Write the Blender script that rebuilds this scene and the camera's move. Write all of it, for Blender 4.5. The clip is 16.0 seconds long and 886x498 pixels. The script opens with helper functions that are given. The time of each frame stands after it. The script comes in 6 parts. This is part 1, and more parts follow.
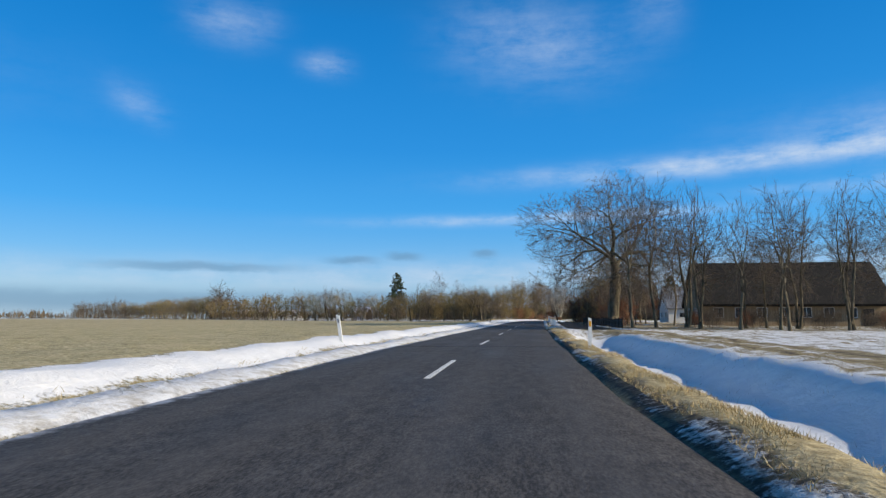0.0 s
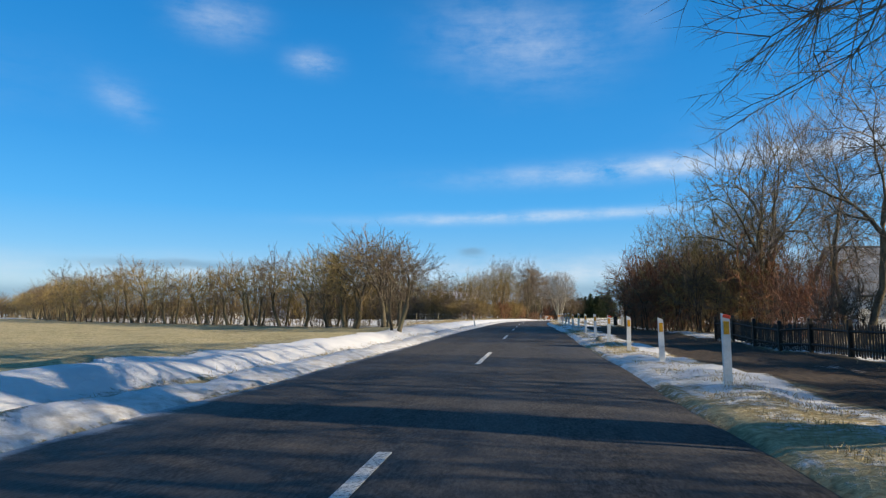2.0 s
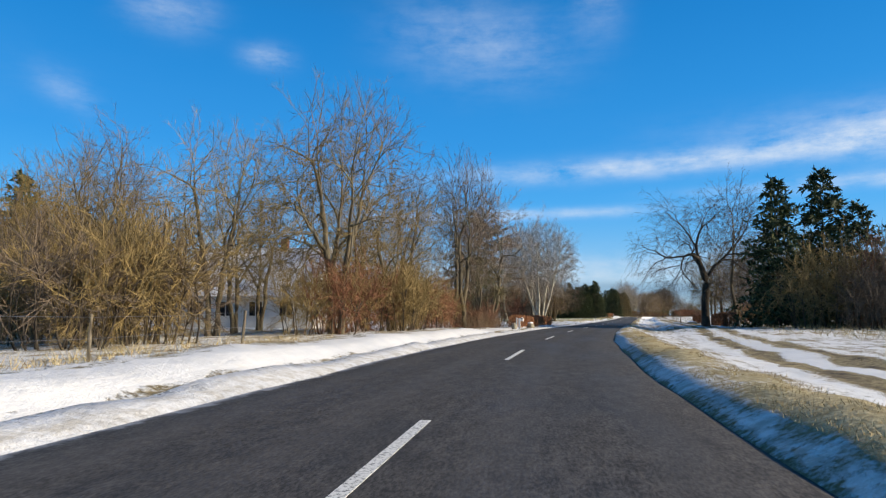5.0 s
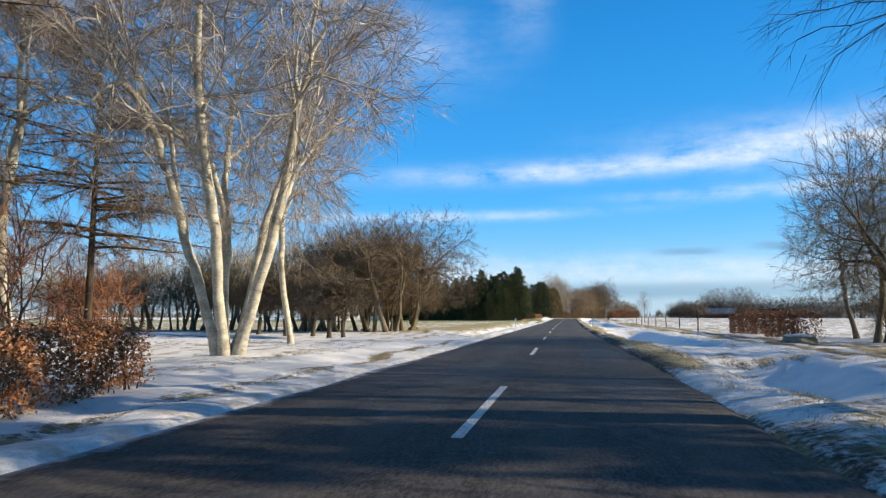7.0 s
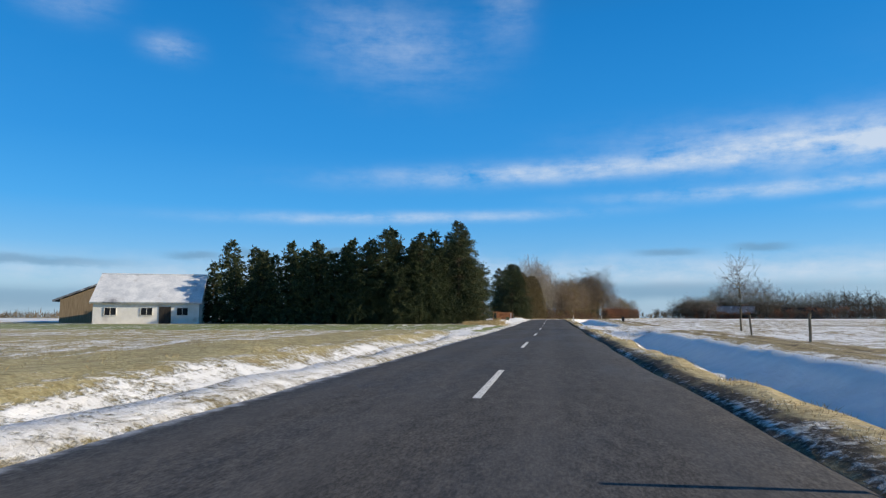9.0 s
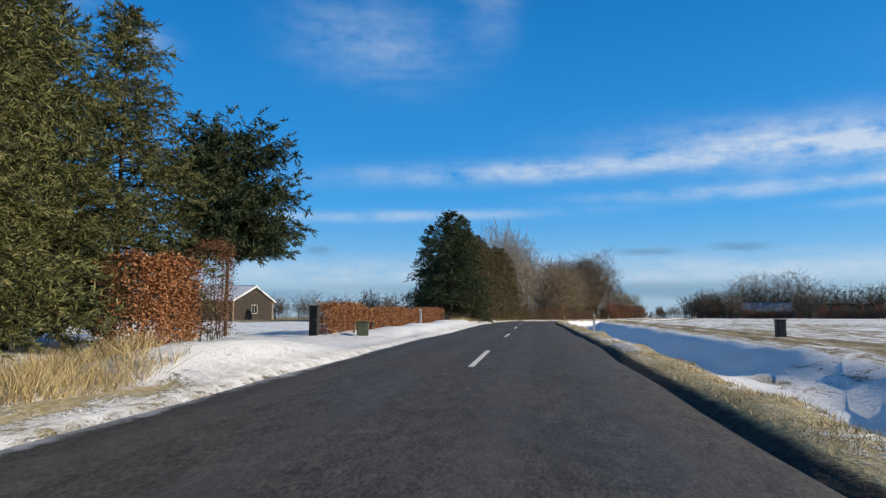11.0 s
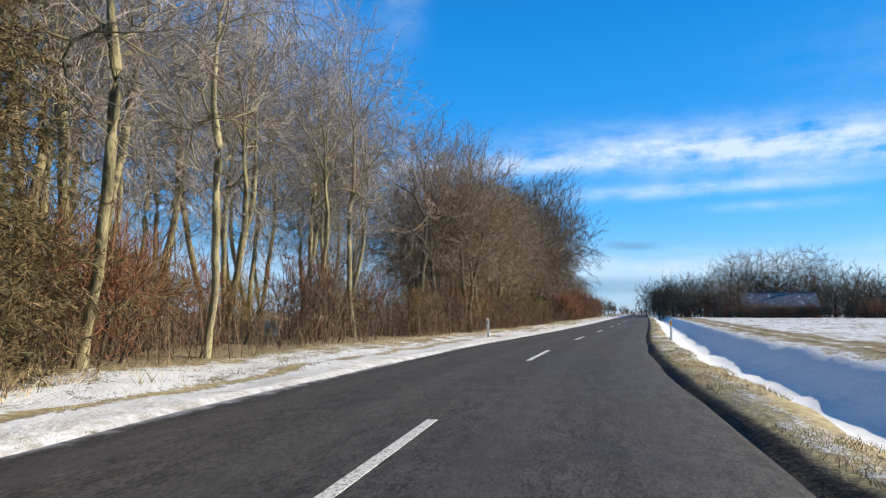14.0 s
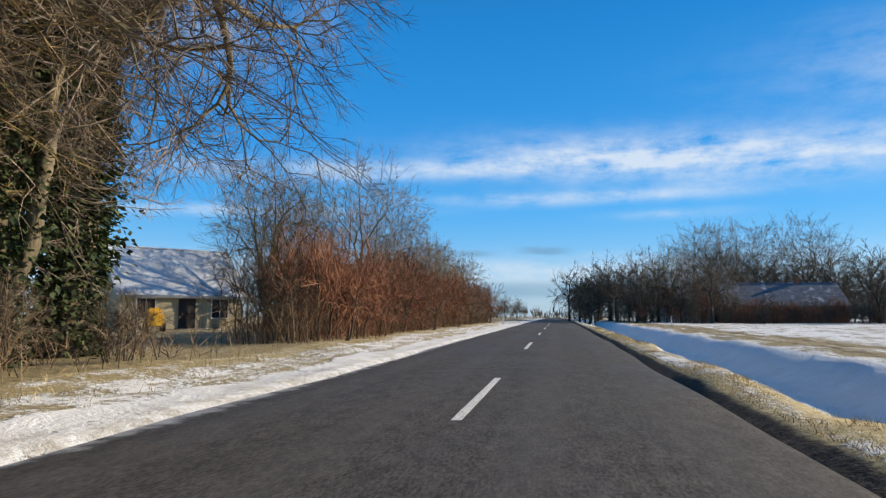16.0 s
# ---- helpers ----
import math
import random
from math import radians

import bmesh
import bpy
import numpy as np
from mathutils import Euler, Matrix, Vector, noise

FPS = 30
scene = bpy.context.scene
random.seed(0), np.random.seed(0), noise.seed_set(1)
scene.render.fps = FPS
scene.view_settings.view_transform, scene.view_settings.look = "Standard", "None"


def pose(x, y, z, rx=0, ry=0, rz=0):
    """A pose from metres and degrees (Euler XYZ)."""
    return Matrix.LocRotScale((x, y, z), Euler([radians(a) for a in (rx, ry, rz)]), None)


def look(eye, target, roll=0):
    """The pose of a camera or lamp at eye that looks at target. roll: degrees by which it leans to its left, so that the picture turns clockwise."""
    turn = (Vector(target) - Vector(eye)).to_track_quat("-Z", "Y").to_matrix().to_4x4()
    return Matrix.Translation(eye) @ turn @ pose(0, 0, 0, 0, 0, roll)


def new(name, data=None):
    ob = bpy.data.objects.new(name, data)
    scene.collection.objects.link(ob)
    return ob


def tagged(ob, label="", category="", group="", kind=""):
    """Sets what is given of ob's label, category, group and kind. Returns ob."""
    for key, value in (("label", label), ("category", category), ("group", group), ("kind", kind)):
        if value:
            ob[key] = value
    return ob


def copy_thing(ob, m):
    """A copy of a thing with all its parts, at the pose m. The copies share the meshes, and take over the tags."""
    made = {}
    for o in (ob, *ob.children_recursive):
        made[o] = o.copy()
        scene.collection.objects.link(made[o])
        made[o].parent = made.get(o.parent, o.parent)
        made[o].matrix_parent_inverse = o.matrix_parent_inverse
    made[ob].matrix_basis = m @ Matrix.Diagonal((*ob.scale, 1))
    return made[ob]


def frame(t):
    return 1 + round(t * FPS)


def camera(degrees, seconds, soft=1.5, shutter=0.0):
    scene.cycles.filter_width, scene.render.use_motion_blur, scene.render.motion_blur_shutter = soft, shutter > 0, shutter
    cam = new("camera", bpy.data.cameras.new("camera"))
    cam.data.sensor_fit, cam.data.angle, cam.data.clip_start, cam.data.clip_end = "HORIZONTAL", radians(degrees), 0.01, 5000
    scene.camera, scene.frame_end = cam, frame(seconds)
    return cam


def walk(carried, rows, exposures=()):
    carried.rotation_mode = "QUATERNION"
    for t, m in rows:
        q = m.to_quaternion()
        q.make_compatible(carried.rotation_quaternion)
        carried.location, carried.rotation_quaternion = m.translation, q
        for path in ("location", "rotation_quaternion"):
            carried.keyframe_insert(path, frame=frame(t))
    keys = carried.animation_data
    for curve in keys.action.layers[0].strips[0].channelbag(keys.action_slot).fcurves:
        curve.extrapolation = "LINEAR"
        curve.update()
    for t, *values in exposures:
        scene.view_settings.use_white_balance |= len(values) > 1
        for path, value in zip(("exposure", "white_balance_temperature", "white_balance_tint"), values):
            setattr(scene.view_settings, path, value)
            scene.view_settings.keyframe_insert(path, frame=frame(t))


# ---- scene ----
cam = camera(67.65, 16.0, soft=1.3)
# seconds, x, y, z, bearing clockwise from +y, upward tilt
PATH = [
    (0, 1.64, 2.67, 1.17, -5.59, 6.02), (0.5, 1.83, 20.67, 1.25, -5.34, 5.96), (1, 2.25, 38.82, 1.29, -5.08, 6.0),
    (1.5, 2.83, 56.3, 1.35, -5.0, 5.94), (2, 3.51, 74.39, 1.41, -4.49, 5.87), (2.5, 4.33, 91.93, 1.48, -4.33, 5.78),
    (3, 5.22, 108.8, 1.6, -4.29, 5.81), (3.5, 6.0, 125.72, 1.66, -3.91, 5.84), (4, 6.98, 142.42, 1.71, -3.71, 5.65),
    (4.2, 7.41, 149.33, 1.72, -3.49, 5.75), (4.7, 8.66, 166.86, 1.76, -2.2, 5.77), (5.2, 10.82, 184.26, 1.79, 0.53, 5.79),
    (5.7, 14.02, 201.51, 1.82, 2.86, 5.81), (6.3, 18.9, 222.01, 1.83, 4.42, 5.83), (6.5, 20.63, 228.8, 1.83, 4.83, 5.7),
    (7, 25.35, 246.1, 1.83, 5.68, 5.9), (7.5, 30.17, 263.41, 1.8, 5.92, 5.77), (8, 35.11, 281.0, 1.8, 6.45, 5.77),
    (8.2, 37.09, 287.95, 1.8, 6.72, 5.93), (8.7, 42.1, 305.09, 1.81, 6.99, 5.93), (9.2, 47.11, 322.22, 1.84, 7.4, 5.94),
    (9.7, 52.24, 339.31, 1.9, 8.07, 5.94), (10.3, 58.49, 359.79, 1.97, 8.4, 5.94), (10.5, 60.54, 366.58, 2.02, 8.37, 5.87),
    (11, 65.55, 383.47, 2.11, 8.71, 5.83), (11.5, 70.39, 399.42, 2.3, 9.0, 5.79), (12, 75.35, 415.97, 2.42, 9.01, 5.91),
    (12.5, 80.17, 432.1, 2.57, 9.31, 5.83), (13, 85.07, 447.57, 2.61, 9.72, 6.13), (13.5, 90.68, 463.57, 2.66, 12.0, 6.01),
    (14, 97.31, 478.81, 2.61, 17.07, 5.49), (14.5, 105.63, 493.99, 2.52, 21.79, 5.48), (15, 115.03, 508.65, 2.47, 23.39, 5.45),
    (15.5, 124.8, 523.17, 2.44, 24.31, 5.66), (16, 134.84, 537.72, 2.47, 24.28, 5.79)]
walk(cam, [(t, pose(x, y, z, 90 + tilt, -0.1, -b)) for t, x, y, z, b, tilt in PATH],
     [(0, 0.18, 6400, 10), (1.5, 0.3, 6700, 10), (2.0, 0.38, 7000, 10), (2.5, 0.4, 6900, 10), (4.0, 0.18, 6500, 10), (6.3, 0.6, 7000, 10), (7.0, 0.62, 7000, 10), (7.6, 0.48, 6900, 10), (8.2, 0.22, 6700, 10),
      (10.5, 0.18, 6600, 10), (12.0, 0.1, 6500, 10), (12.6, 0.12, 6450, 10), (13.5, 0.42, 6500, 10), (14.0, 0.52, 6350, 10), (14.5, 0.6, 6600, 10), (15.5, 0.42, 6800, 10), (16, 0.36, 6800, 10)])

# ---- sun and sky ----
SUN_BEARING, SUN_ELEV = 103.0, 21.0
sun_dir = Vector((math.sin(radians(SUN_BEARING)) * math.cos(radians(SUN_ELEV)),
                  math.cos(radians(SUN_BEARING)) * math.cos(radians(SUN_ELEV)), math.sin(radians(SUN_ELEV))))
sun = new("sun", bpy.data.lights.new("sun", "SUN"))
sun.data.energy, sun.data.angle, sun.data.color = 5.0, radians(0.5), (1.0, 0.87, 0.67)
sun.matrix_basis = look(sun_dir * 100, (0, 0, 0))

world = bpy.data.worlds.new("winter_sky")
scene.world = world
world.use_nodes = True
wt = world.node_tree
wt.nodes.clear()


def wn(kind):
    return wt.nodes.new(kind)


def wmath(op, a, b=None, c=None):
    n = wn("ShaderNodeMath")
    n.operation = op
    for i, v in enumerate((a, b, c)):
        if v is None:
            continue
        if isinstance(v, (int, float)):
            n.inputs[i].default_value = v
        else:
            wt.links.new(v, n.inputs[i])
    return n.outputs[0]


sky = wn("ShaderNodeTexSky")
sky.sky_type, sky.sun_disc = "NISHITA", False
sky.sun_elevation, sky.sun_rotation = radians(SUN_ELEV), radians(SUN_BEARING)
sky.altitude, sky.air_density, sky.dust_density, sky.ozone_density = 0, 1.0, 0.25, 3.0
tint = wn("ShaderNodeHueSaturation")
tint.inputs["Saturation"].default_value, tint.inputs["Value"].default_value = 1.45, 1.42
wt.links.new(sky.outputs[0], tint.inputs["Color"])
coord = wn("ShaderNodeTexCoord")
sep = wn("ShaderNodeSeparateXYZ")
wt.links.new(coord.outputs["Generated"], sep.inputs[0])
az = wmath("MULTIPLY", wmath("ARCTAN2", sep.outputs[0], sep.outputs[1]), 57.2958)
el = wmath("MULTIPLY", wmath("ARCSINE", sep.outputs[2]), 57.2958)
comb = wn("ShaderNodeCombineXYZ")
wt.links.new(wmath("MULTIPLY", az, 0.16), comb.inputs[0])
wt.links.new(wmath("MULTIPLY", el, 0.62), comb.inputs[1])
cn = wn("ShaderNodeTexNoise")
cn.inputs["Scale"].default_value, cn.inputs["Detail"].default_value, cn.inputs["Roughness"].default_value = 1.0, 7.0, 0.62
wt.links.new(comb.outputs[0], cn.inputs["Vector"])
comb2 = wn("ShaderNodeCombineXYZ")
wt.links.new(wmath("MULTIPLY", az, 0.33), comb2.inputs[0])
wt.links.new(wmath("MULTIPLY", el, 0.45), comb2.inputs[1])
cn2 = wn("ShaderNodeTexNoise")
cn2.inputs["Scale"].default_value, cn2.inputs["Detail"].default_value, cn2.inputs["Roughness"].default_value = 1.0, 6.0, 0.65
wt.links.new(comb2.outputs[0], cn2.inputs["Vector"])
# bearing, elevation, half width, half height, slope, density of each streak of cloud
CLOUDS = [(19, 12.5, 17, 0.85, 0.03, 1.0), (46, 12.8, 18, 1.8, -0.05, 1.45), (36, 10.0, 13, 0.55, 0.0, 0.85), (4, 8.6, 15, 0.45, 0.02, 0.8),
          (44, 8.4, 5, 0.4, 0.0, 0.5), (-16, 21.2, 2.0, 0.9, 0.0, 0.6), (-24, 23.8, 3.4, 1.5, 0.0, 0.45), (-31, 16.7, 2.0, 1.2, -0.35, 0.36),
          (2.5, 23.0, 7, 3.0, -0.1, 0.42), (13, 27, 2.2, 3.6, 0.0, 0.35), (28, 3.6, 42, 1.5, 0.0, 0.8), (-35, 3.4, 38, 1.2, 0.0, 0.35), (80, 18, 22, 3.5, 0.0, 1.0), (-100, 16, 40, 3.0, 0.02, 0.8)]
total = None
for a0, e0, wa, we, slope, dens in CLOUDS:
    da = wmath("SUBTRACT", az, a0)
    de = wmath("SUBTRACT", wmath("SUBTRACT", el, e0), wmath("MULTIPLY", da, slope))
    q = wmath("ADD", wmath("POWER", wmath("ABSOLUTE", wmath("DIVIDE", da, wa)), 2.5), wmath("POWER", wmath("ABSOLUTE", wmath("DIVIDE", de, we)), 2.0))
    g = wmath("MULTIPLY", wmath("EXPONENT", wmath("MULTIPLY", q, -1.0)), dens)
    total = g if total is None else wmath("ADD", total, g)
ragged = wmath("ADD", wmath("MULTIPLY", wmath("SUBTRACT", cn.outputs[0], 0.5), 2.3), wmath("MULTIPLY", wmath("SUBTRACT", cn2.outputs[0], 0.5), 1.5))
veil = wmath("MULTIPLY", total, wmath("MINIMUM", wmath("MAXIMUM", wmath("ADD", ragged, 0.62), 0.0), 1.1))
veil = wmath("MINIMUM", wmath("MULTIPLY", veil, 0.74), 0.85)
# the clear air pales from deep azure to the whitish horizon
grad = wn("ShaderNodeValToRGB")
wt.links.new(wmath("DIVIDE", wmath("MAXIMUM", el, 0.0), 40.0), grad.inputs[0])
AIR = [(0.0, (0.285, 0.47, 0.70)), (0.07, (0.275, 0.50, 0.76)), (0.14, (0.14, 0.44, 0.84)), (0.23, (0.055, 0.37, 0.85)), (0.36, (0.028, 0.29, 0.76)), (0.62, (0.014, 0.215, 0.62)), (0.85, (0.02, 0.12, 0.32)), (1.0, (0.025, 0.08, 0.19))]
for k, (at_el, tone) in enumerate(AIR):
    stop = grad.color_ramp.elements[k] if k < 2 else grad.color_ramp.elements.new(at_el)
    stop.position, stop.color = at_el, (*tone, 1)
air = wn("ShaderNodeVectorMath")
air.operation = "SCALE"
wt.links.new(grad.outputs[0], air.inputs[0])
air.inputs["Scale"].default_value = 10.6
blue = wn("ShaderNodeMix")
blue.data_type = "RGBA"
blue.inputs[0].default_value = 0.8
wt.links.new(tint.outputs[0], blue.inputs[6])
wt.links.new(air.outputs[0], blue.inputs[7])
mixc = wn("ShaderNodeMix")
mixc.data_type = "RGBA"
wt.links.new(veil, mixc.inputs[0])
wt.links.new(blue.outputs[2], mixc.inputs[6])
mixc.inputs[7].default_value = (6.6, 7.6, 8.9, 1)
GREY = [(-26, 4.2, 7, 0.35), (-13.5, 5.0, 2.0, 0.3), (-9, 5.3, 1.4, 0.35), (-2, 5.6, 1.0, 0.3), (-34, 1.4, 26, 0.9), (-10, 1.7, 12, 0.7), (26, 5.4, 2.4, 0.3), (33, 5.7, 2.0, 0.3), (20, 2.2, 22, 0.7)]
dim = None
for a0, e0, wa, we in GREY:
    q = wmath("ADD", wmath("POWER", wmath("ABSOLUTE", wmath("DIVIDE", wmath("SUBTRACT", az, a0), wa)), 3.0), wmath("POWER", wmath("ABSOLUTE", wmath("DIVIDE", wmath("SUBTRACT", el, wmath("ADD", e0, wmath("MULTIPLY", ragged, 0.35))), we)), 3.0))
    g = wmath("EXPONENT", wmath("MULTIPLY", q, -1.0))
    dim = g if dim is None else wmath("MAXIMUM", dim, g)
shade = wn("ShaderNodeMix")
shade.data_type = "RGBA"
wt.links.new(wmath("MULTIPLY", dim, 0.6), shade.inputs[0])
wt.links.new(mixc.outputs[2], shade.inputs[6])
shade.inputs[7].default_value = (1.6, 3.1, 4.8, 1)
back = wn("ShaderNodeBackground")
back.inputs["Strength"].default_value = 0.085
wt.links.new(shade.outputs[2], back.inputs["Color"])
wo = wn("ShaderNodeOutputWorld")
wt.links.new(back.outputs[0], wo.inputs["Surface"])


# ---- materials ----
class Nodes:
    """Short hand for one material's node tree."""

    def __init__(self, name, rough=0.8, metal=0.0):
        self.m = bpy.data.materials.new(name)
        self.m.use_nodes = True
        self.t = self.m.node_tree
        self.b = self.t.nodes["Principled BSDF"]
        self.b.inputs["Roughness"].default_value, self.b.inputs["Metallic"].default_value = rough, metal
        self.b.inputs["Specular IOR Level"].default_value = 0.3

    def put(self, socket, value):
        if isinstance(value, (int, float)):
            socket.default_value = value
        elif isinstance(value, (tuple, list)):
            socket.default_value = (*value, 1.0) if len(value) == 3 and socket.type == "RGBA" else value
        else:
            self.t.links.new(value, socket)

    def coords(self, kind="Object", scale=(1, 1, 1)):
        c = self.t.nodes.new("ShaderNodeTexCoord").outputs[kind]
        mp = self.t.nodes.new("ShaderNodeMapping")
        mp.inputs["Scale"].default_value = scale
        self.t.links.new(c, mp.inputs[0])
        return mp.outputs[0]

    def noise(self, vec, scale, detail=4.0, rough=0.6):
        n = self.t.nodes.new("ShaderNodeTexNoise")
        self.t.links.new(vec, n.inputs["Vector"])
        n.inputs["Scale"].default_value, n.inputs["Detail"].default_value, n.inputs["Roughness"].default_value = scale, detail, rough
        return n.outputs[0]

    def math(self, op, a, b=0.0, c=0.0):
        n = self.t.nodes.new("ShaderNodeMath")
        n.operation = op
        for i, v in enumerate((a, b, c)):
            self.put(n.inputs[i], v)
        return n.outputs[0]

    def step(self, v, lo, hi):
        n = self.t.nodes.new("ShaderNodeMapRange")
        n.interpolation_type = "SMOOTHSTEP"
        self.put(n.inputs[0], v)
        n.inputs[1].default_value, n.inputs[2].default_value = lo, hi
        return n.outputs[0]

    def mix(self, f, a, b):
        n = self.t.nodes.new("ShaderNodeMix")
        n.data_type = "RGBA"
        self.put(n.inputs[0], f)
        self.put(n.inputs[6], a)
        self.put(n.inputs[7], b)
        return n.outputs[2]

    def attr(self, name):
        n = self.t.nodes.new("ShaderNodeAttribute")
        n.attribute_name = name
        return n.outputs["Fac"]

    def random(self):
        return self.t.nodes.new("ShaderNodeObjectInfo").outputs["Random"]

    def island(self):
        return self.t.nodes.new("ShaderNodeNewGeometry").outputs["Random Per Island"]

    def bump(self, height, strength=0.4, distance=0.02):
        n = self.t.nodes.new("ShaderNodeBump")
        n.inputs["Strength"].default_value, n.inputs["Distance"].default_value = strength, distance
        self.put(n.inputs["Height"], height)
        self.t.links.new(n.outputs[0], self.b.inputs["Normal"])

    def colour(self, c):
        self.put(self.b.inputs["Base Color"], c)
        return self.m


def surface(name, dark, light, scale=6.0, rough=0.8, metal=0.0, bump=0.3, stretch=(1, 1, 1), fine=9.0, dist=0.01, stain=None, vary=0.0):
    """Two scales of variation between two colours, an optional stain and relief."""
    n = Nodes(name, rough, metal)
    v = n.coords("Object", stretch)
    big, small = n.noise(v, scale, 3.0), n.noise(v, scale * fine, 4.0)
    f = n.step(n.math("ADD", n.math("MULTIPLY", big, 0.6), n.math("MULTIPLY", small, 0.4)), 0.32, 0.68)
    if vary:
        f = n.math("ADD", f, n.math("MULTIPLY", n.math("SUBTRACT", n.random(), 0.5), vary))
    c = n.mix(f, dark, light)
    if stain:
        c = n.mix(n.step(n.noise(v, scale * 0.5, 5.0), 0.55, 0.75), c, stain)
    n.bump(small, bump, dist)
    return n.colour(c)


def leafy(name, a, b, c, rough=0.7):
    """Leaves, needles and twigs: every island its own shade."""
    n = Nodes(name, rough)
    r = n.island()
    col = n.mix(n.step(r, 0.0, 0.6), a, b)
    col = n.mix(n.step(r, 0.62, 1.0), col, c)
    col = n.mix(n.math("MULTIPLY", n.random(), 0.35), col, a)
    return n.colour(col)


# asphalt: aggregate, worn wheel tracks, patches, drifted snow dust along its left edge
n = Nodes("asphalt", 0.78)
v = n.coords("Object")
dd, run = n.attr("across"), n.attr("along")
lane = n.t.nodes.new("ShaderNodeCombineXYZ")
n.put(lane.inputs[0], dd)
n.put(lane.inputs[1], n.math("MULTIPLY", run, 0.3))
lane = lane.outputs[0]
grit = n.math("ADD", n.math("MULTIPLY", n.noise(lane, 34.0, 3.0, 0.8), 0.62), n.math("MULTIPLY", n.noise(lane, 6.0, 4.0, 0.75), 0.38))
blotch, wide = n.noise(lane, 0.9, 4.0), n.noise(lane, 0.4, 3.0)
c = n.mix(n.step(grit, 0.36, 0.68), (0.02, 0.018, 0.018), (0.125, 0.115, 0.108))
c = n.mix(n.math("MULTIPLY", n.step(blotch, 0.45, 0.75), 0.45), c, (0.03, 0.03, 0.033))
wheel = n.math("ABSOLUTE", n.math("SUBTRACT", n.math("ABSOLUTE", n.math("SUBTRACT", n.math("ABSOLUTE", dd), 1.65)), 0.75))
c = n.mix(n.math("MULTIPLY", n.step(wheel, 0.45, 0.1), 0.28), c, (0.095, 0.09, 0.09))
powder = n.math("ADD", n.step(dd, -2.5, -3.25), n.math("MULTIPLY", n.step(dd, 3.0, 3.3), 0.6))
f = n.step(n.math("ADD", powder, n.math("MULTIPLY", n.math("SUBTRACT", n.noise(n.coords("Object", (1, 1, 1)), 2.2, 6.0, 0.7), 0.5), 1.3)), 0.62, 1.1)
c = n.mix(n.math("MULTIPLY", f, 0.75), c, (0.62, 0.64, 0.68))
n.bump(n.math("ADD", grit, n.math("MULTIPLY", blotch, 0.5)), 0.45, 0.006)
n.put(n.b.inputs["Roughness"], n.math("SUBTRACT", 0.86, n.math("MULTIPLY", n.step(wide, 0.4, 0.7), 0.16)))
M_ASPHALT = n.colour(c)

n = Nodes("road_paint", 0.6)
v = n.coords("Object")
f = n.step(n.noise(v, 26.0, 5.0, 0.7), 0.36, 0.52)
M_PAINT = n.colour(n.mix(f, (0.16, 0.16, 0.16), (0.78, 0.77, 0.74)))
M_DARKSTRIP = surface("tar_seam", (0.012, 0.012, 0.013), (0.03, 0.03, 0.03), 14, 0.5)

# open ground: snow over stubble, winter grass and bare soil
n = Nodes("winter_ground", 0.85)
v = n.coords("Object")
snow, green, soil, dry = n.attr("snow"), n.attr("green"), n.attr("soil"), n.attr("dry")
fine, mid, wide = n.noise(v, 9.0, 5.0, 0.7), n.noise(v, 1.1, 6.0, 0.65), n.noise(v, 0.09, 3.0)
lane = n.t.nodes.new("ShaderNodeCombineXYZ")
n.put(lane.inputs[0], n.math("MULTIPLY", n.attr("aside"), 1.5))
n.put(lane.inputs[1], n.math("MULTIPLY", n.attr("along"), 0.07))
rows_v = n.noise(lane.outputs[0], 1.0, 5.0, 0.7)
stub = n.mix(n.step(fine, 0.3, 0.7), (0.15, 0.115, 0.06), (0.44, 0.36, 0.2))
turf = n.mix(n.step(fine, 0.3, 0.7), (0.1, 0.125, 0.04), (0.33, 0.37, 0.14))
hay = n.mix(n.step(fine, 0.3, 0.7), (0.34, 0.27, 0.13), (0.68, 0.57, 0.34))
dirt = n.mix(n.step(fine, 0.3, 0.7), (0.03, 0.022, 0.017), (0.1, 0.075, 0.055))
c = n.mix(n.step(n.math("ADD", green, n.math("MULTIPLY", n.math("SUBTRACT", mid, 0.5), 1.1)), 0.3, 0.8), stub, turf)
c = n.mix(n.step(n.math("ADD", dry, n.math("MULTIPLY", n.math("SUBTRACT", mid, 0.5), 0.9)), 0.3, 0.8), c, hay)
c = n.mix(n.step(n.math("ADD", soil, n.math("MULTIPLY", n.math("SUBTRACT", mid, 0.5), 1.2)), 0.35, 0.75), c, dirt)
cov = n.math("ADD", snow, n.math("ADD", n.math("MULTIPLY", n.math("SUBTRACT", mid, 0.5), 1.0), n.math("MULTIPLY", n.math("SUBTRACT", rows_v, 0.5), 0.95)))
cov = n.math("ADD", cov, n.math("ADD", n.math("MULTIPLY", n.math("SUBTRACT", fine, 0.5), 0.95), n.math("MULTIPLY", n.math("SUBTRACT", wide, 0.5), 0.5)))
f = n.step(cov, 0.42, 0.68)
white = n.mix(n.step(mid, 0.35, 0.7), (0.78, 0.79, 0.81), (0.88, 0.88, 0.88))
edge = n.step(n.math("ABSOLUTE", n.attr("aside")), 4.3, 3.5)
white = n.mix(n.math("MULTIPLY", edge, n.step(n.noise(v, 2.6, 6.0, 0.75), 0.38, 0.66)), white, (0.5, 0.47, 0.42))
white = n.mix(n.math("MULTIPLY", n.step(n.noise(v, 0.7, 5.0, 0.7), 0.52, 0.75), 0.4), white, (0.66, 0.64, 0.6))
c = n.mix(f, c, white)
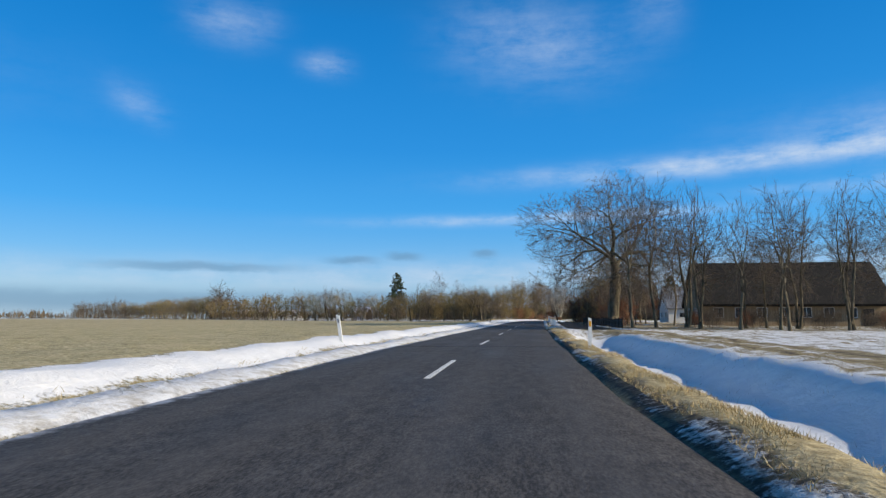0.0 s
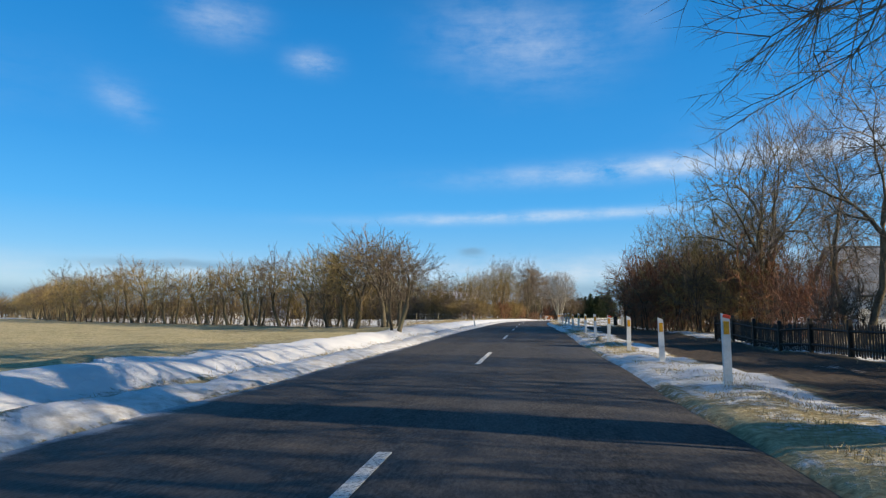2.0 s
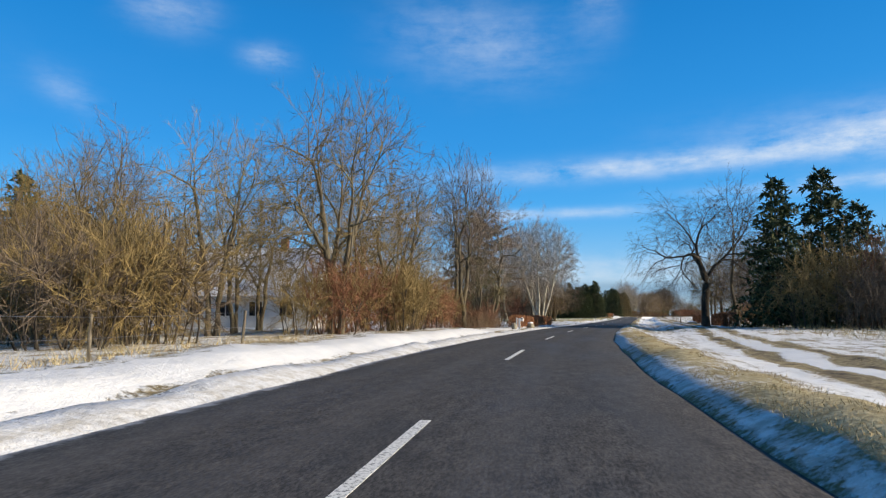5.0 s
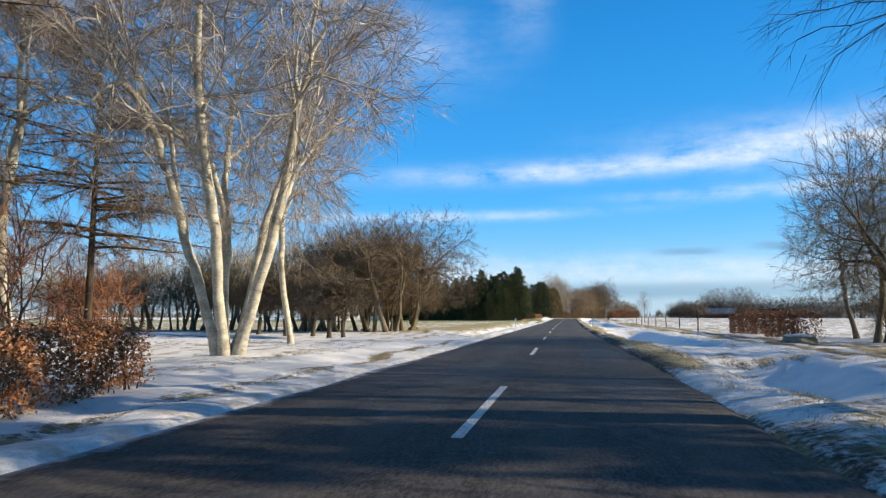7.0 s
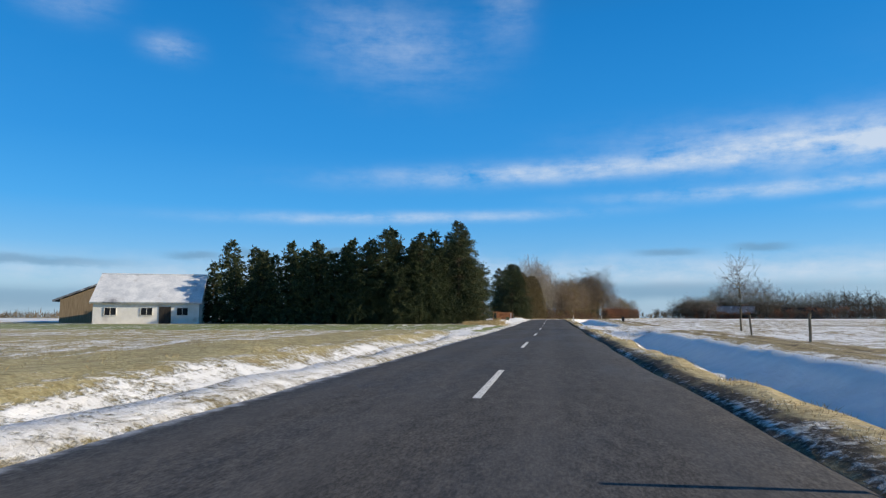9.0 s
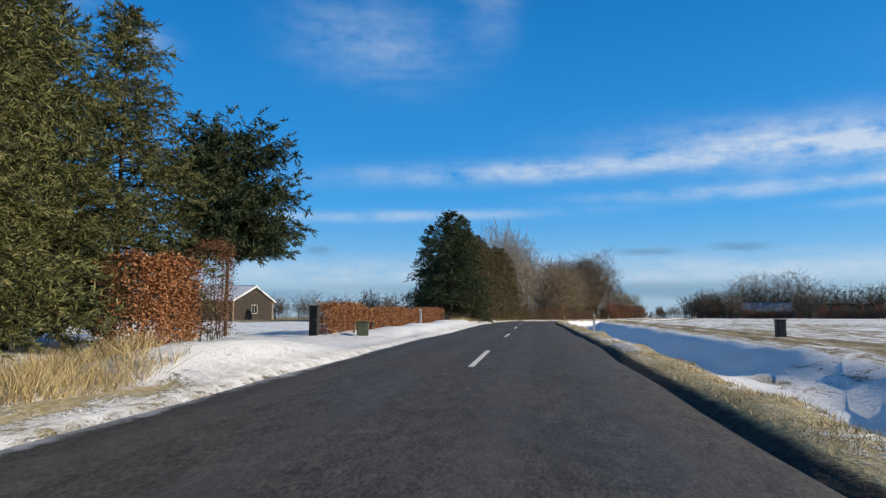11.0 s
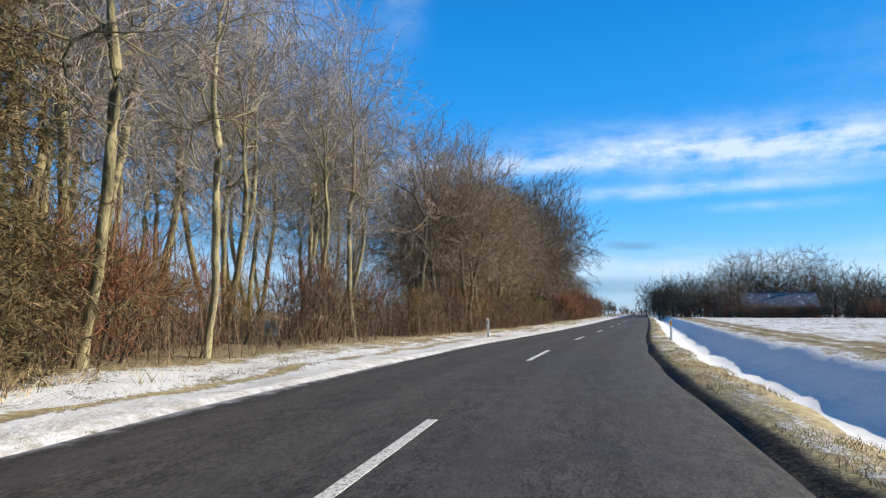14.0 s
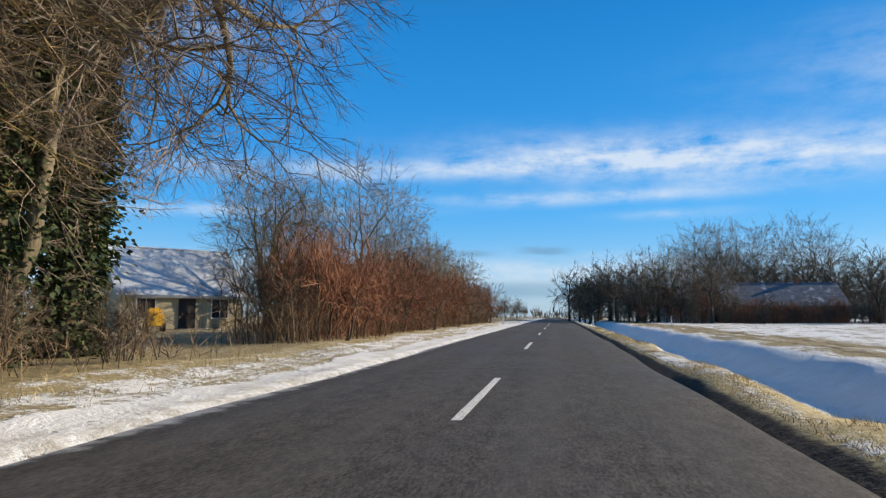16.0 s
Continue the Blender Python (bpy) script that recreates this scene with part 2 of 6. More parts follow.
n.put(n.b.inputs["Roughness"], n.math("SUBTRACT", 0.95, n.math("MULTIPLY", f, 0.35)))
n.bump(n.math("ADD", n.math("MULTIPLY", fine, 0.35), n.math("ADD", mid, n.math("MULTIPLY", f, 0.5))), 0.8, 0.09)
M_GROUND = n.colour(c)

M_BARK = surface("grey_brown_bark", (0.055, 0.046, 0.03), (0.23, 0.19, 0.125), 3.0, 0.9, 0, 0.8, (1, 1, 0.25), 7, 0.03, (0.12, 0.14, 0.06), 0.3)
# lighter copy of the bark, its colour brightened for trunks standing in sun
M_SUNBARK = surface("sunlit_bark", (0.11, 0.095, 0.05), (0.42, 0.37, 0.21), 3.0, 0.9, 0, 0.8, (1, 1, 0.25), 7, 0.03, (0.14, 0.16, 0.07), 0.3)
M_DARKBARK = surface("dark_bark", (0.03, 0.024, 0.018), (0.11, 0.085, 0.06), 3.0, 0.92, 0, 0.8, (1, 1, 0.25), 7, 0.03, None, 0.3)
M_TWIG = surface("twigs", (0.078, 0.058, 0.04), (0.21, 0.16, 0.115), 4.0, 0.85, 0, 0.2, (1, 1, 1), 5, 0.01, None, 0.5)
M_PALETWIG = surface("pale_mauve_twigs", (0.2, 0.17, 0.14), (0.43, 0.38, 0.32), 4.0, 0.85, 0, 0.2, (1, 1, 1), 5, 0.01, None, 0.5)
M_WOODTWIG = surface("woodland_twigs", (0.14, 0.11, 0.085), (0.36, 0.29, 0.225), 4.0, 0.85, 0, 0.2, (1, 1, 1), 5, 0.01, None, 0.5)
M_REDTWIG = surface("red_brown_twigs", (0.13, 0.055, 0.03), (0.34, 0.16, 0.09), 3.0, 0.85, 0, 0.2, (1, 1, 1), 5, 0.01, None, 0.5)
M_GOLDTWIG = surface("golden_twigs", (0.13, 0.09, 0.036), (0.33, 0.24, 0.1), 3.0, 0.85, 0, 0.2, (1, 1, 1), 5, 0.01, None, 0.5)
M_OLIVETWIG = surface("lichened_twigs", (0.085, 0.075, 0.036), (0.23, 0.2, 0.1), 3.0, 0.85, 0, 0.2, (1, 1, 1), 5, 0.01, None, 0.5)
M_FARTWIG = surface("dark_far_twigs", (0.06, 0.048, 0.034), (0.18, 0.145, 0.1), 0.6, 0.9, 0, 0.1, (1, 1, 1), 5, 0.01, None, 0.6)
M_BIRCH = surface("white_birch_bark", (0.3, 0.27, 0.2), (0.66, 0.62, 0.5), 2.5, 0.75, 0, 0.5, (1, 1, 1.6), 6, 0.01, (0.06, 0.052, 0.042))
M_NEEDLE = leafy("spruce_needles", (0.018, 0.03, 0.012), (0.055, 0.078, 0.03), (0.14, 0.15, 0.058))
M_NEEDLE_WARM = leafy("olive_needles", (0.065, 0.056, 0.025), (0.16, 0.13, 0.054), (0.3, 0.2, 0.1))
M_OLIVE_NEEDLE = leafy("sunlit_olive_needles", (0.045, 0.055, 0.019), (0.125, 0.135, 0.045), (0.25, 0.225, 0.09))
M_BROWN_NEEDLE = leafy("larch_twigs", (0.14, 0.085, 0.04), (0.34, 0.2, 0.09), (0.2, 0.17, 0.09))
M_BEECH = leafy("copper_beech_leaves", (0.17, 0.065, 0.027), (0.39, 0.175, 0.075), (0.57, 0.33, 0.17))
M_DARKBEECH = leafy("dull_beech_leaves", (0.1, 0.04, 0.022), (0.2, 0.09, 0.045), (0.3, 0.17, 0.09))
M_IVY = leafy("ivy_leaves", (0.02, 0.035, 0.012), (0.05, 0.075, 0.025), (0.11, 0.13, 0.05))
M_HAY = leafy("dry_grass", (0.28, 0.2, 0.09), (0.5, 0.39, 0.19), (0.7, 0.6, 0.36))
M_STEM = leafy("undergrowth_stems", (0.08, 0.05, 0.03), (0.2, 0.13, 0.075), (0.33, 0.24, 0.15))
M_WHITE = surface("white_plastic", (0.62, 0.62, 0.6), (0.8, 0.8, 0.78), 8, 0.5, 0, 0.1, (1, 1, 1), 6, 0.003, (0.42, 0.4, 0.36))
M_AMBER = surface("amber_reflector", (0.6, 0.27, 0.02), (0.85, 0.42, 0.04), 40, 0.25, 0, 0.2)
M_RED = surface("red_cap", (0.5, 0.05, 0.03), (0.7, 0.1, 0.06), 30, 0.4, 0, 0.1)
M_WOOD = surface("weathered_wood", (0.1, 0.08, 0.055), (0.3, 0.25, 0.18), 5, 0.85, 0, 0.5, (1, 1, 0.2), 7, 0.01, None, 0.4)
M_DARKWOOD = surface("dark_stained_wood", (0.018, 0.016, 0.014), (0.06, 0.05, 0.042), 5, 0.75, 0, 0.4, (1, 1, 0.2), 7, 0.01, None, 0.4)
M_BLACK = surface("black_plastic", (0.012, 0.012, 0.013), (0.035, 0.035, 0.036), 9, 0.5, 0, 0.1)
M_GREENBOX = surface("grey_green_cabinet", (0.07, 0.085, 0.045), (0.13, 0.145, 0.085), 4, 0.55, 0, 0.1)
M_STONE = surface("granite_boulder", (0.16, 0.14, 0.1), (0.4, 0.36, 0.28), 5, 0.85, 0, 0.6, (1, 1, 1), 6, 0.02, (0.16, 0.17, 0.08))
M_SNOW = surface("packed_snow", (0.78, 0.79, 0.81), (0.88, 0.88, 0.88), 3, 0.6, 0, 0.4, (1, 1, 1), 5, 0.02)
M_PLASTER = surface("white_plaster", (0.66, 0.65, 0.61), (0.8, 0.79, 0.76), 1.2, 0.85, 0, 0.2, (1, 1, 1), 12, 0.01, (0.5, 0.48, 0.44))
M_BEIGE = surface("beige_boarding", (0.4, 0.33, 0.2), (0.58, 0.49, 0.32), 1.5, 0.8, 0, 0.3, (4, 4, 0.3), 8, 0.01)
M_BRICK = surface("red_brick", (0.24, 0.085, 0.05), (0.4, 0.18, 0.11), 4, 0.9, 0, 0.4, (1, 1, 3), 6, 0.01)
M_BROWNWALL = surface("brown_board_wall", (0.2, 0.145, 0.085), (0.33, 0.25, 0.16), 2, 0.85, 0, 0.4, (5, 5, 0.3), 6, 0.01)
M_SHEDWALL = surface("silvered_boards", (0.3, 0.31, 0.33), (0.5, 0.51, 0.53), 2, 0.85, 0, 0.4, (5, 5, 0.3), 6, 0.01)
M_THATCH = surface("dark_thatch", (0.008, 0.0075, 0.007), (0.028, 0.025, 0.023), 2.5, 0.95, 0, 0.9, (1, 1, 0.4), 8, 0.05, (0.024, 0.026, 0.015))
M_ROOF = surface("grey_fibre_roof", (0.1, 0.11, 0.13), (0.22, 0.24, 0.27), 1.5, 0.8, 0, 0.4, (1, 1, 1), 8, 0.02, (0.6, 0.62, 0.65))
M_SNOWROOF = surface("snow_dusted_roof", (0.5, 0.53, 0.58), (0.82, 0.83, 0.85), 0.7, 0.7, 0, 0.4, (1, 1, 1), 9, 0.02, (0.16, 0.17, 0.2))
M_GLASSDARK = surface("dark_window_glass", (0.012, 0.014, 0.018), (0.03, 0.034, 0.04), 3, 0.08, 0, 0.02)
M_WINFRAME = surface("painted_window_frame", (0.6, 0.6, 0.58), (0.75, 0.75, 0.72), 9, 0.5, 0, 0.1)
M_YELLOW = surface("yellow_machine_paint", (0.55, 0.3, 0.02), (0.75, 0.45, 0.05), 4, 0.45, 0, 0.1)
M_WIRE = surface("galvanised_wire", (0.2, 0.2, 0.2), (0.4, 0.4, 0.4), 20, 0.4, 0.8, 0.1)
M_RUBBER = surface("black_rubber", (0.01, 0.01, 0.01), (0.03, 0.03, 0.03), 9, 0.8)

# ---- plan of the road: bearing every 15 m from s = -15, height every 30 m from s = -30 ----
BEARING = [-1.04, 0.0, 1.04, 1.89, 2.32, 2.48, 2.59, 3.01, 3.07, 2.94, 2.7, 3.1, 4.77, 7.82, 10.82, 13.09, 14.65, 16.09, 16.27, 15.76, 15.79, 16.09,
           15.93, 16.23, 16.62, 16.76, 16.63, 16.37, 16.57, 16.69, 16.32, 16.57, 18.39, 22.65, 27.65, 31.82, 33.9, 34.47, 34.49, 34.35, 34.15, 34.13, 34.12]
RISE = [-0.1, 0.0, 0.11, 0.19, 0.31, 0.49, 0.55, 0.63, 0.66, 0.67, 0.63, 0.64, 0.68, 0.78, 0.95, 1.24, 1.43, 1.49, 1.36, 1.27, 1.31, 1.42, 1.51, 1.59, 1.66, 1.73]
S_FINE = np.arange(-100.0, 901.0, 1.0)
TH = np.radians(np.interp(S_FINE, -15 + 15.0 * np.arange(len(BEARING)), BEARING))
_tm = (TH[1:] + TH[:-1]) / 2
RX = np.concatenate([[0], np.cumsum(np.sin(_tm))])
RY = np.concatenate([[0], np.cumsum(np.cos(_tm))])
RX, RY = RX - RX[100], RY - RY[100]


def rise(s):
    i = np.clip((np.asarray(s, float) + 30) / 30, 0, len(RISE) - 1.001)
    k = i.astype(int)
    f = i - k
    f = f * f * (3 - 2 * f)
    r = np.array(RISE)
    return r[k] * (1 - f) + r[k + 1] * f


def smooth(x, a, b):
    f = np.clip((np.asarray(x, float) - a) / (b - a), 0, 1)
    return f * f * (3 - 2 * f)


def between(s, a, b, soft=4.0):
    return smooth(s, a - soft, a) * (1 - smooth(s, b, b + soft))


def ditch_share(s):
    return np.clip(1 - smooth(s, 46, 60) + (0.3 * smooth(s, 222, 236) + 0.7 * smooth(s, 258, 268)) * (1 - between(s, 272, 279, 3)) * (1 - between(s, 313, 326, 3)) * (1 - between(s, 374, 390, 3))
                   * (1 - 0.3 * between(s, 406, 409.5, 3)), 0, 1)


def relief(s, d):
    """Height of the ground above the road's own rise."""
    s, d = np.asarray(s, float), np.asarray(d, float)
    lump = 0.035 * np.sin(s * 1.7 + 3 * np.sin(d * 1.1)) * np.sin(d * 2.3 + np.sin(s * 0.6)) + 0.03 * np.sin(s * 0.53 + d) + 0.03 * np.sin(s * 3.1 + d * 4.7) + 0.05 * np.sin(s * 0.9 + 2.0 * np.sin(d * 0.9)) * np.sin(d * 1.7 + s * 0.21)
    left = np.interp(-d, [0, 3.1, 3.35, 3.7, 4.0, 4.2, 4.4, 5.2, 6.0, 8, 14, 40], [-0.12, -0.12, 0.02, 0.06, 0.13, 0.0, 0.01, 0.3, 0.36, 0.3, 0.2, 0.1])
    heap = np.interp(-d, [0, 3.1, 3.35, 4.0, 4.8, 5.5, 6.3, 6.9, 14, 40], [-0.12, -0.12, 0.03, 0.16, 0.36, 0.4, 0.2, 0.04, 0.06, 0.1])
    low = np.interp(-d, [0, 3.1, 3.35, 4.0, 5.0, 6.4, 8, 14, 40], [-0.12, -0.12, 0.02, 0.04, 0.08, 0.16, 0.16, 0.12, 0.1])
    wh, wl = between(s, 423, 448, 4) + 1.2 * between(s, 402.5, 408, 1.5), np.clip(between(s, 225, 285, 8) + between(s, 362, 418, 6) + smooth(s, 452, 470), 0, 1)
    wc = np.clip(wh, 0, 1)
    lz = left * (1 - wc) * (1 - wl) + heap * wh + low * wl * (1 - wc)
    dit = np.interp(d, [0, 3.1, 3.3, 3.5, 4.15, 4.55, 5.1, 6.0, 7.0, 7.8, 8.4, 9.5, 14, 40], [-0.12, -0.12, -0.02, 0.08, 0.12, -0.08, -0.46, -0.8, -0.78, -0.4, -0.05, 0.03, 0.0, 0.0])
    flat = np.interp(d, [0, 3.1, 3.35, 4.2, 5.0, 5.8, 8, 9, 14, 40], [-0.12, -0.12, 0.02, 0.1, 0.06, 0.0, 0.0, 0.06, 0.05, 0.0])
    crest = between(s, 128, 214, 8)
    flat = flat + crest * np.interp(d, [3.2, 3.3, 3.7, 4.5, 5.4, 6.2], [0, 0, 0.14, 0.14, 0.05, 0])
    w = ditch_share(s)
    rz = dit * w + flat * (1 - w)
    near = smooth(np.abs(d), 3.2, 4.2) * (1 - 0.6 * smooth(np.abs(d), 20, 60))
    return np.where(d < 0, lz, rz) + lump * near


def spot(s, d, up=0.0):
    """A place on the ground d metres right of the road's centre line, s metres along it."""
    x, y, a = np.interp(s, S_FINE, RX), np.interp(s, S_FINE, RY), np.interp(s, S_FINE, TH)
    return Vector((x + d * math.cos(a), y - d * math.sin(a), float(rise(s) + relief(s, d)) + up))


def spots(s, d, up):
    """Many places at once."""
    s, d = np.asarray(s, float), np.asarray(d, float)
    a = np.interp(s, S_FINE, TH)
    xyz = np.stack([np.interp(s, S_FINE, RX) + d * np.cos(a), np.interp(s, S_FINE, RY) - d * np.sin(a), rise(s) + relief(s, d) + np.asarray(up)], -1)
    return [Vector(p) for p in xyz.tolist()]


def bearing(s):
    return -math.degrees(np.interp(s, S_FINE, TH))


def at(s, d, turn=0.0, size=1.0, up=0.0, tall=None):
    """Pose on the ground: local y runs along the road, x away to its right."""
    p = spot(s, d, up)
    return pose(p.x, p.y, p.z, 0, 0, bearing(s) + turn) @ Matrix.Diagonal((size, size, tall or size, 1))


def mesh(name, verts, faces, material, smooth_faces=False):
    me = bpy.data.meshes.new(name)
    me.from_pydata(verts, [], faces)
    me.materials.append(material)
    if smooth_faces:
        me.polygons.foreach_set("use_smooth", [True] * len(me.polygons))
    me.update()
    return me


def part(name, me, parent, label="", m=None):
    ob = new(name, me)
    ob.parent = parent
    if m is not None:
        ob.matrix_basis = m
    if label:
        ob["label"] = label
    return ob


def thing(name, m, label, category, group="", kind=""):
    return_ob = new(name)
    return_ob.empty_display_size = 0.2
    return_ob.matrix_basis = m
    return tagged(return_ob, label, category, group, kind)


def box_mesh(name, sx, sy, sz, material, bevel=0.0, base=True, taper=1.0, seg=1):
    """A box with its base at z = 0, bevelled edges and an optional taper."""
    bm = bmesh.new()
    bmesh.ops.create_cube(bm, size=1.0)
    for v in bm.verts:
        k = taper if v.co.z > 0 else 1.0
        v.co = Vector((v.co.x * sx * k, v.co.y * sy * k, (v.co.z + (0.5 if base else 0)) * sz))
    if bevel:
        bmesh.ops.bevel(bm, geom=bm.edges[:], offset=bevel, segments=seg, affect="EDGES", clamp_overlap=True)
    me = bpy.data.meshes.new(name)
    bm.to_mesh(me)
    bm.free()
    me.materials.append(material)
    return me


# ---- ground, road ----
def build_ground():
    d_cols = [-130, -105, -85, -70, -58, -48, -40, -34, -29, -25, -22, -19.5, -17, -15, -13.2, -11.6, -10.2, -9, -8, -7.2, -6.6, -6.1, -5.6, -5.2, -4.8, -4.4, -4.2, -4.0,
              -3.7, -3.4, -3.1, -1.5, 1.5, 3.1, 3.35, 3.6, 3.9, 4.2, 4.5, 4.8, 5.1, 5.5, 5.9, 6.4, 6.9, 7.4, 7.9, 8.4, 8.9, 9.5, 10.2, 11, 11.8, 12.8, 14, 15.5, 17.5,
              20, 23, 27, 32, 38, 46, 56, 68, 84, 105, 130]
    s_rows = np.concatenate([np.arange(-70, -4, 6.0), np.arange(-4, 640, 1.25), np.arange(640, 800, 8.0)])
    S, D = np.meshgrid(s_rows, np.array(d_cols, float), indexing="ij")
    A = np.interp(S, S_FINE, TH)
    X = np.interp(S, S_FINE, RX) + D * np.cos(A)
    Y = np.interp(S, S_FINE, RY) - D * np.sin(A)
    Z = rise(S) + relief(S, D)
    nr, nc = S.shape
    verts = np.stack([X, Y, Z], -1).reshape(-1, 3)
    faces = [(i * nc + j, i * nc + j + 1, (i + 1) * nc + j + 1, (i + 1) * nc + j) for i in range(nr - 1) for j in range(nc - 1)]
    loop = [j for j in range(nc)] + [i * nc + nc - 1 for i in range(1, nr)] + [(nr - 1) * nc + j for j in range(nc - 2, -1, -1)] + [i * nc for i in range(nr - 2, 0, -1)]
    centre = np.array([90.0, 350.0])
    prev, extra, sx, dx = loop, [], [], []
    base = len(verts)
    lp = verts[loop]
    for k, (radius, zz) in enumerate(((520.0, 1.0), (900.0, 0.8), (2000.0, 0.5), (4600.0, 0.0))):
        ring = []
        for m_i, p in enumerate(lp):
            v = p[:2] - centre
            r0 = np.linalg.norm(v)
            q = centre + v / r0 * max(radius, r0 + 40 * (k + 1))
            ring.append(base + len(extra))
            f = (k + 1) / 4
            extra.append((q[0], q[1], p[2] * (1 - f) + zz * f))
        L = len(loop)
        faces += [(prev[i], ring[i], ring[(i + 1) % L], prev[(i + 1) % L]) for i in range(L)]
        prev = ring
    nx = len(extra)
    allv = np.concatenate([verts, np.array(extra)])
    # cover, zone by zone
    s, d = S.reshape(-1), D.reshape(-1)
    L_, R_ = d < 0, d >= 0
    snow, green, soil, dry = (np.zeros(len(s)) for _ in range(4))
    a = np.abs(d)
    hedge_s = 110 + np.interp(-d, [6, 20, 39, 94, 215], [0, 14, 32, 74, 150])
    first = L_ & (s < hedge_s)
    meadow = L_ & (s >= hedge_s) & (s < 226)
    garden = L_ & (s >= 226) & (s < 292)
    open_ = L_ & (s >= 292) & (s < 366)
    lawn = L_ & (s >= 366) & (s < 402)
    yard = L_ & (s >= 402) & (s < 452)
    wood = L_ & (s >= 452)
    snow[first], green[first], dry[first] = 0.06, 0.62, 0.66
    green[first & (a > 35)] = 0.5
    snow[meadow], dry[meadow], green[meadow] = 0.56, 0.35, 0.25
    snow[garden], green[garden] = 0.7, 0.4
    snow[open_], green[open_], dry[open_] = 0.44, 0.55, 0.55
    snow[open_ & (a < 16)] = 0.48
    snow[lawn], green[lawn] = 0.4, 0.95
    snow[lawn & (s > 388)], green[lawn & (s > 388)], dry[lawn & (s > 388)] = 0.45, 0.2, 0.8
    snow[yard], green[yard] = 0.75, 0.3
    snow[wood], dry[wood], soil[wood] = 0.3, 0.35, 0.35
    near_w = wood & (a < 7.2)
    snow[near_w], soil[near_w], dry[near_w] = 0.52, 0.1, 0.6
    rw = R_ & (a > 8.8)
    snow[rw], dry[rw], green[rw], soil[rw] = 0.6, 0.35, 0.25, 0.2
    park = rw & (s > 60) & (s < 150)
    snow[park], soil[park] = 0.42, 0.35
    far_f = rw & (s > 393) & (a > 12)
    snow[far_f], soil[far_f], green[far_f] = 0.56, 0.4, 0.1
    late = rw & (s > 455) & (a > 13)
    snow[late], soil[late] = 0.64, 0.3
    # left shoulder: bank of snow; its grassy lip
    bank = between(a, 3.5, 5.7, 0.5) * L_
    strong = 1 - 0.3 * between(s, 288, 400, 8) - 0.3 * smooth(s, 450, 462)
    snow = np.maximum(snow * (1 - bank), 0) + bank * (0.98 * strong)
    snow -= 0.1 * L_ * between(a, 4.7, 7.0, 0.4) * smooth(s, 500, 515)
    lip = between(a, 4.1, 4.5, 0.25) * L_ * (1 - between(s, 405, 450, 5)) * (1 - between(s, 284, 366, 4)) * (1 - 0.7 * smooth(s, 496, 512))
    snow -= 0.45 * lip
    soil += 0.25 * lip
    # right verge of dry grass, ditch of snow, track with ruts
    snow -= 0.28 * L_ * between(a, 5.2, 9.0, 0.6) * between(s, 294, 360, 6)
    snow = np.maximum(snow, 0.9 * L_ * between(a, 3.4, 4.15, 0.2) * smooth(s, 450, 458))
    w = ditch_share(s)
    verge = between(a, 3.3, 4.7 - 0.45 * w, 0.35 - 0.15 * w) * R_
    snow = snow * (1 - verge) + verge * (0.3 + 0.12 * smooth(s, 400, 415) + 0.12 * np.sin(s * 0.37) + 0.25 * between(s, 224, 262, 6) + 0.1 * between(s, 125, 160, 8))
    dry = dry * (1 - verge) + verge * 0.62
    soil = soil * (1 - verge) + verge * (0.22 + 0.15 * np.sin(s * 0.23 + 1) * smooth(s, 400, 420))
    # soil along the asphalt: real crumbs, plus the ragged edge's shade painted in
    rim = between(a, 3.2, 3.55, 0.2) * R_
    soil = soil + rim * (0.55 - 0.55 * between(s, 70, 215, 8))
    snow = snow + rim * (0.12 + 0.3 * between(s, 90, 215, 8))
    # past s = 390, soil colour painted in for the shaded roadside slope
    slope_shade = between(a, 3.15, 3.35, 0.12) * R_ * smooth(s, 390, 396)
    soil, snow, dry = np.maximum(soil, 0.95 * slope_shade), snow * (1 - 0.9 * slope_shade), dry * (1 - slope_shade)
    straw = between(a, 3.6, 4.2, 0.15) * R_ * smooth(s, 390, 396)
    soil, dry, snow = soil * (1 - straw), np.maximum(dry, straw), np.maximum(snow, 0.42 * straw)
    cut = between(a, 5.0 - 0.5 * w, 8.6, 0.5 - 0.25 * w) * R_
    snow = snow * (1 - cut * w) + cut * w * 1.15
    side = cut * (1 - w)
    snow = snow * (1 - side) + side * 0.64
    mid = np.interp(s, [0, 45, 66, 190, 240, 900], [11.0, 10.8, 7.2, 7.4, 10.8, 11.2])
    off = np.abs(a - mid)
    track = R_ * (1 - smooth(off, 1.5, 2.2))
    ruts = R_ * (1 - smooth(np.abs(off - 0.85), 0.2, 0.5))
    soil = np.maximum(soil * (1 - 0.5 * track), 0.58 * ruts)
    snow = snow + 0.3 * track * (1 - ruts) * between(s, 138, 300, 10)
    paved = between(s, 66, 132, 8)
    soil = np.maximum(soil, 0.95 * track * paved)
    snow = snow * (1 - 0.1 * track) - ruts * 0.42 * (1 - paved) - 0.4 * track * paved
    snow += 0.35 * R_ * between(off, 2.4, 3.2, 0.4) * paved
    cross = R_ * between(s, 376, 388, 3) * (a < 14)
    snow = np.where((cross > 0.5) & (a > 3.4), 0.66, snow)
    # drives to the houses on the left
    drive = L_ * between(s, 409.5, 413.5, 1.0) * (a < 30) * (a > 3.4)
    snow = np.maximum(snow, drive * 0.85)
    snow = np.maximum(snow, L_ * between(s, 401.5, 409, 1.0) * between(a, 3.7, 6.6, 0.4))
    me = mesh("ground", allv.tolist(), faces, M_GROUND, True)
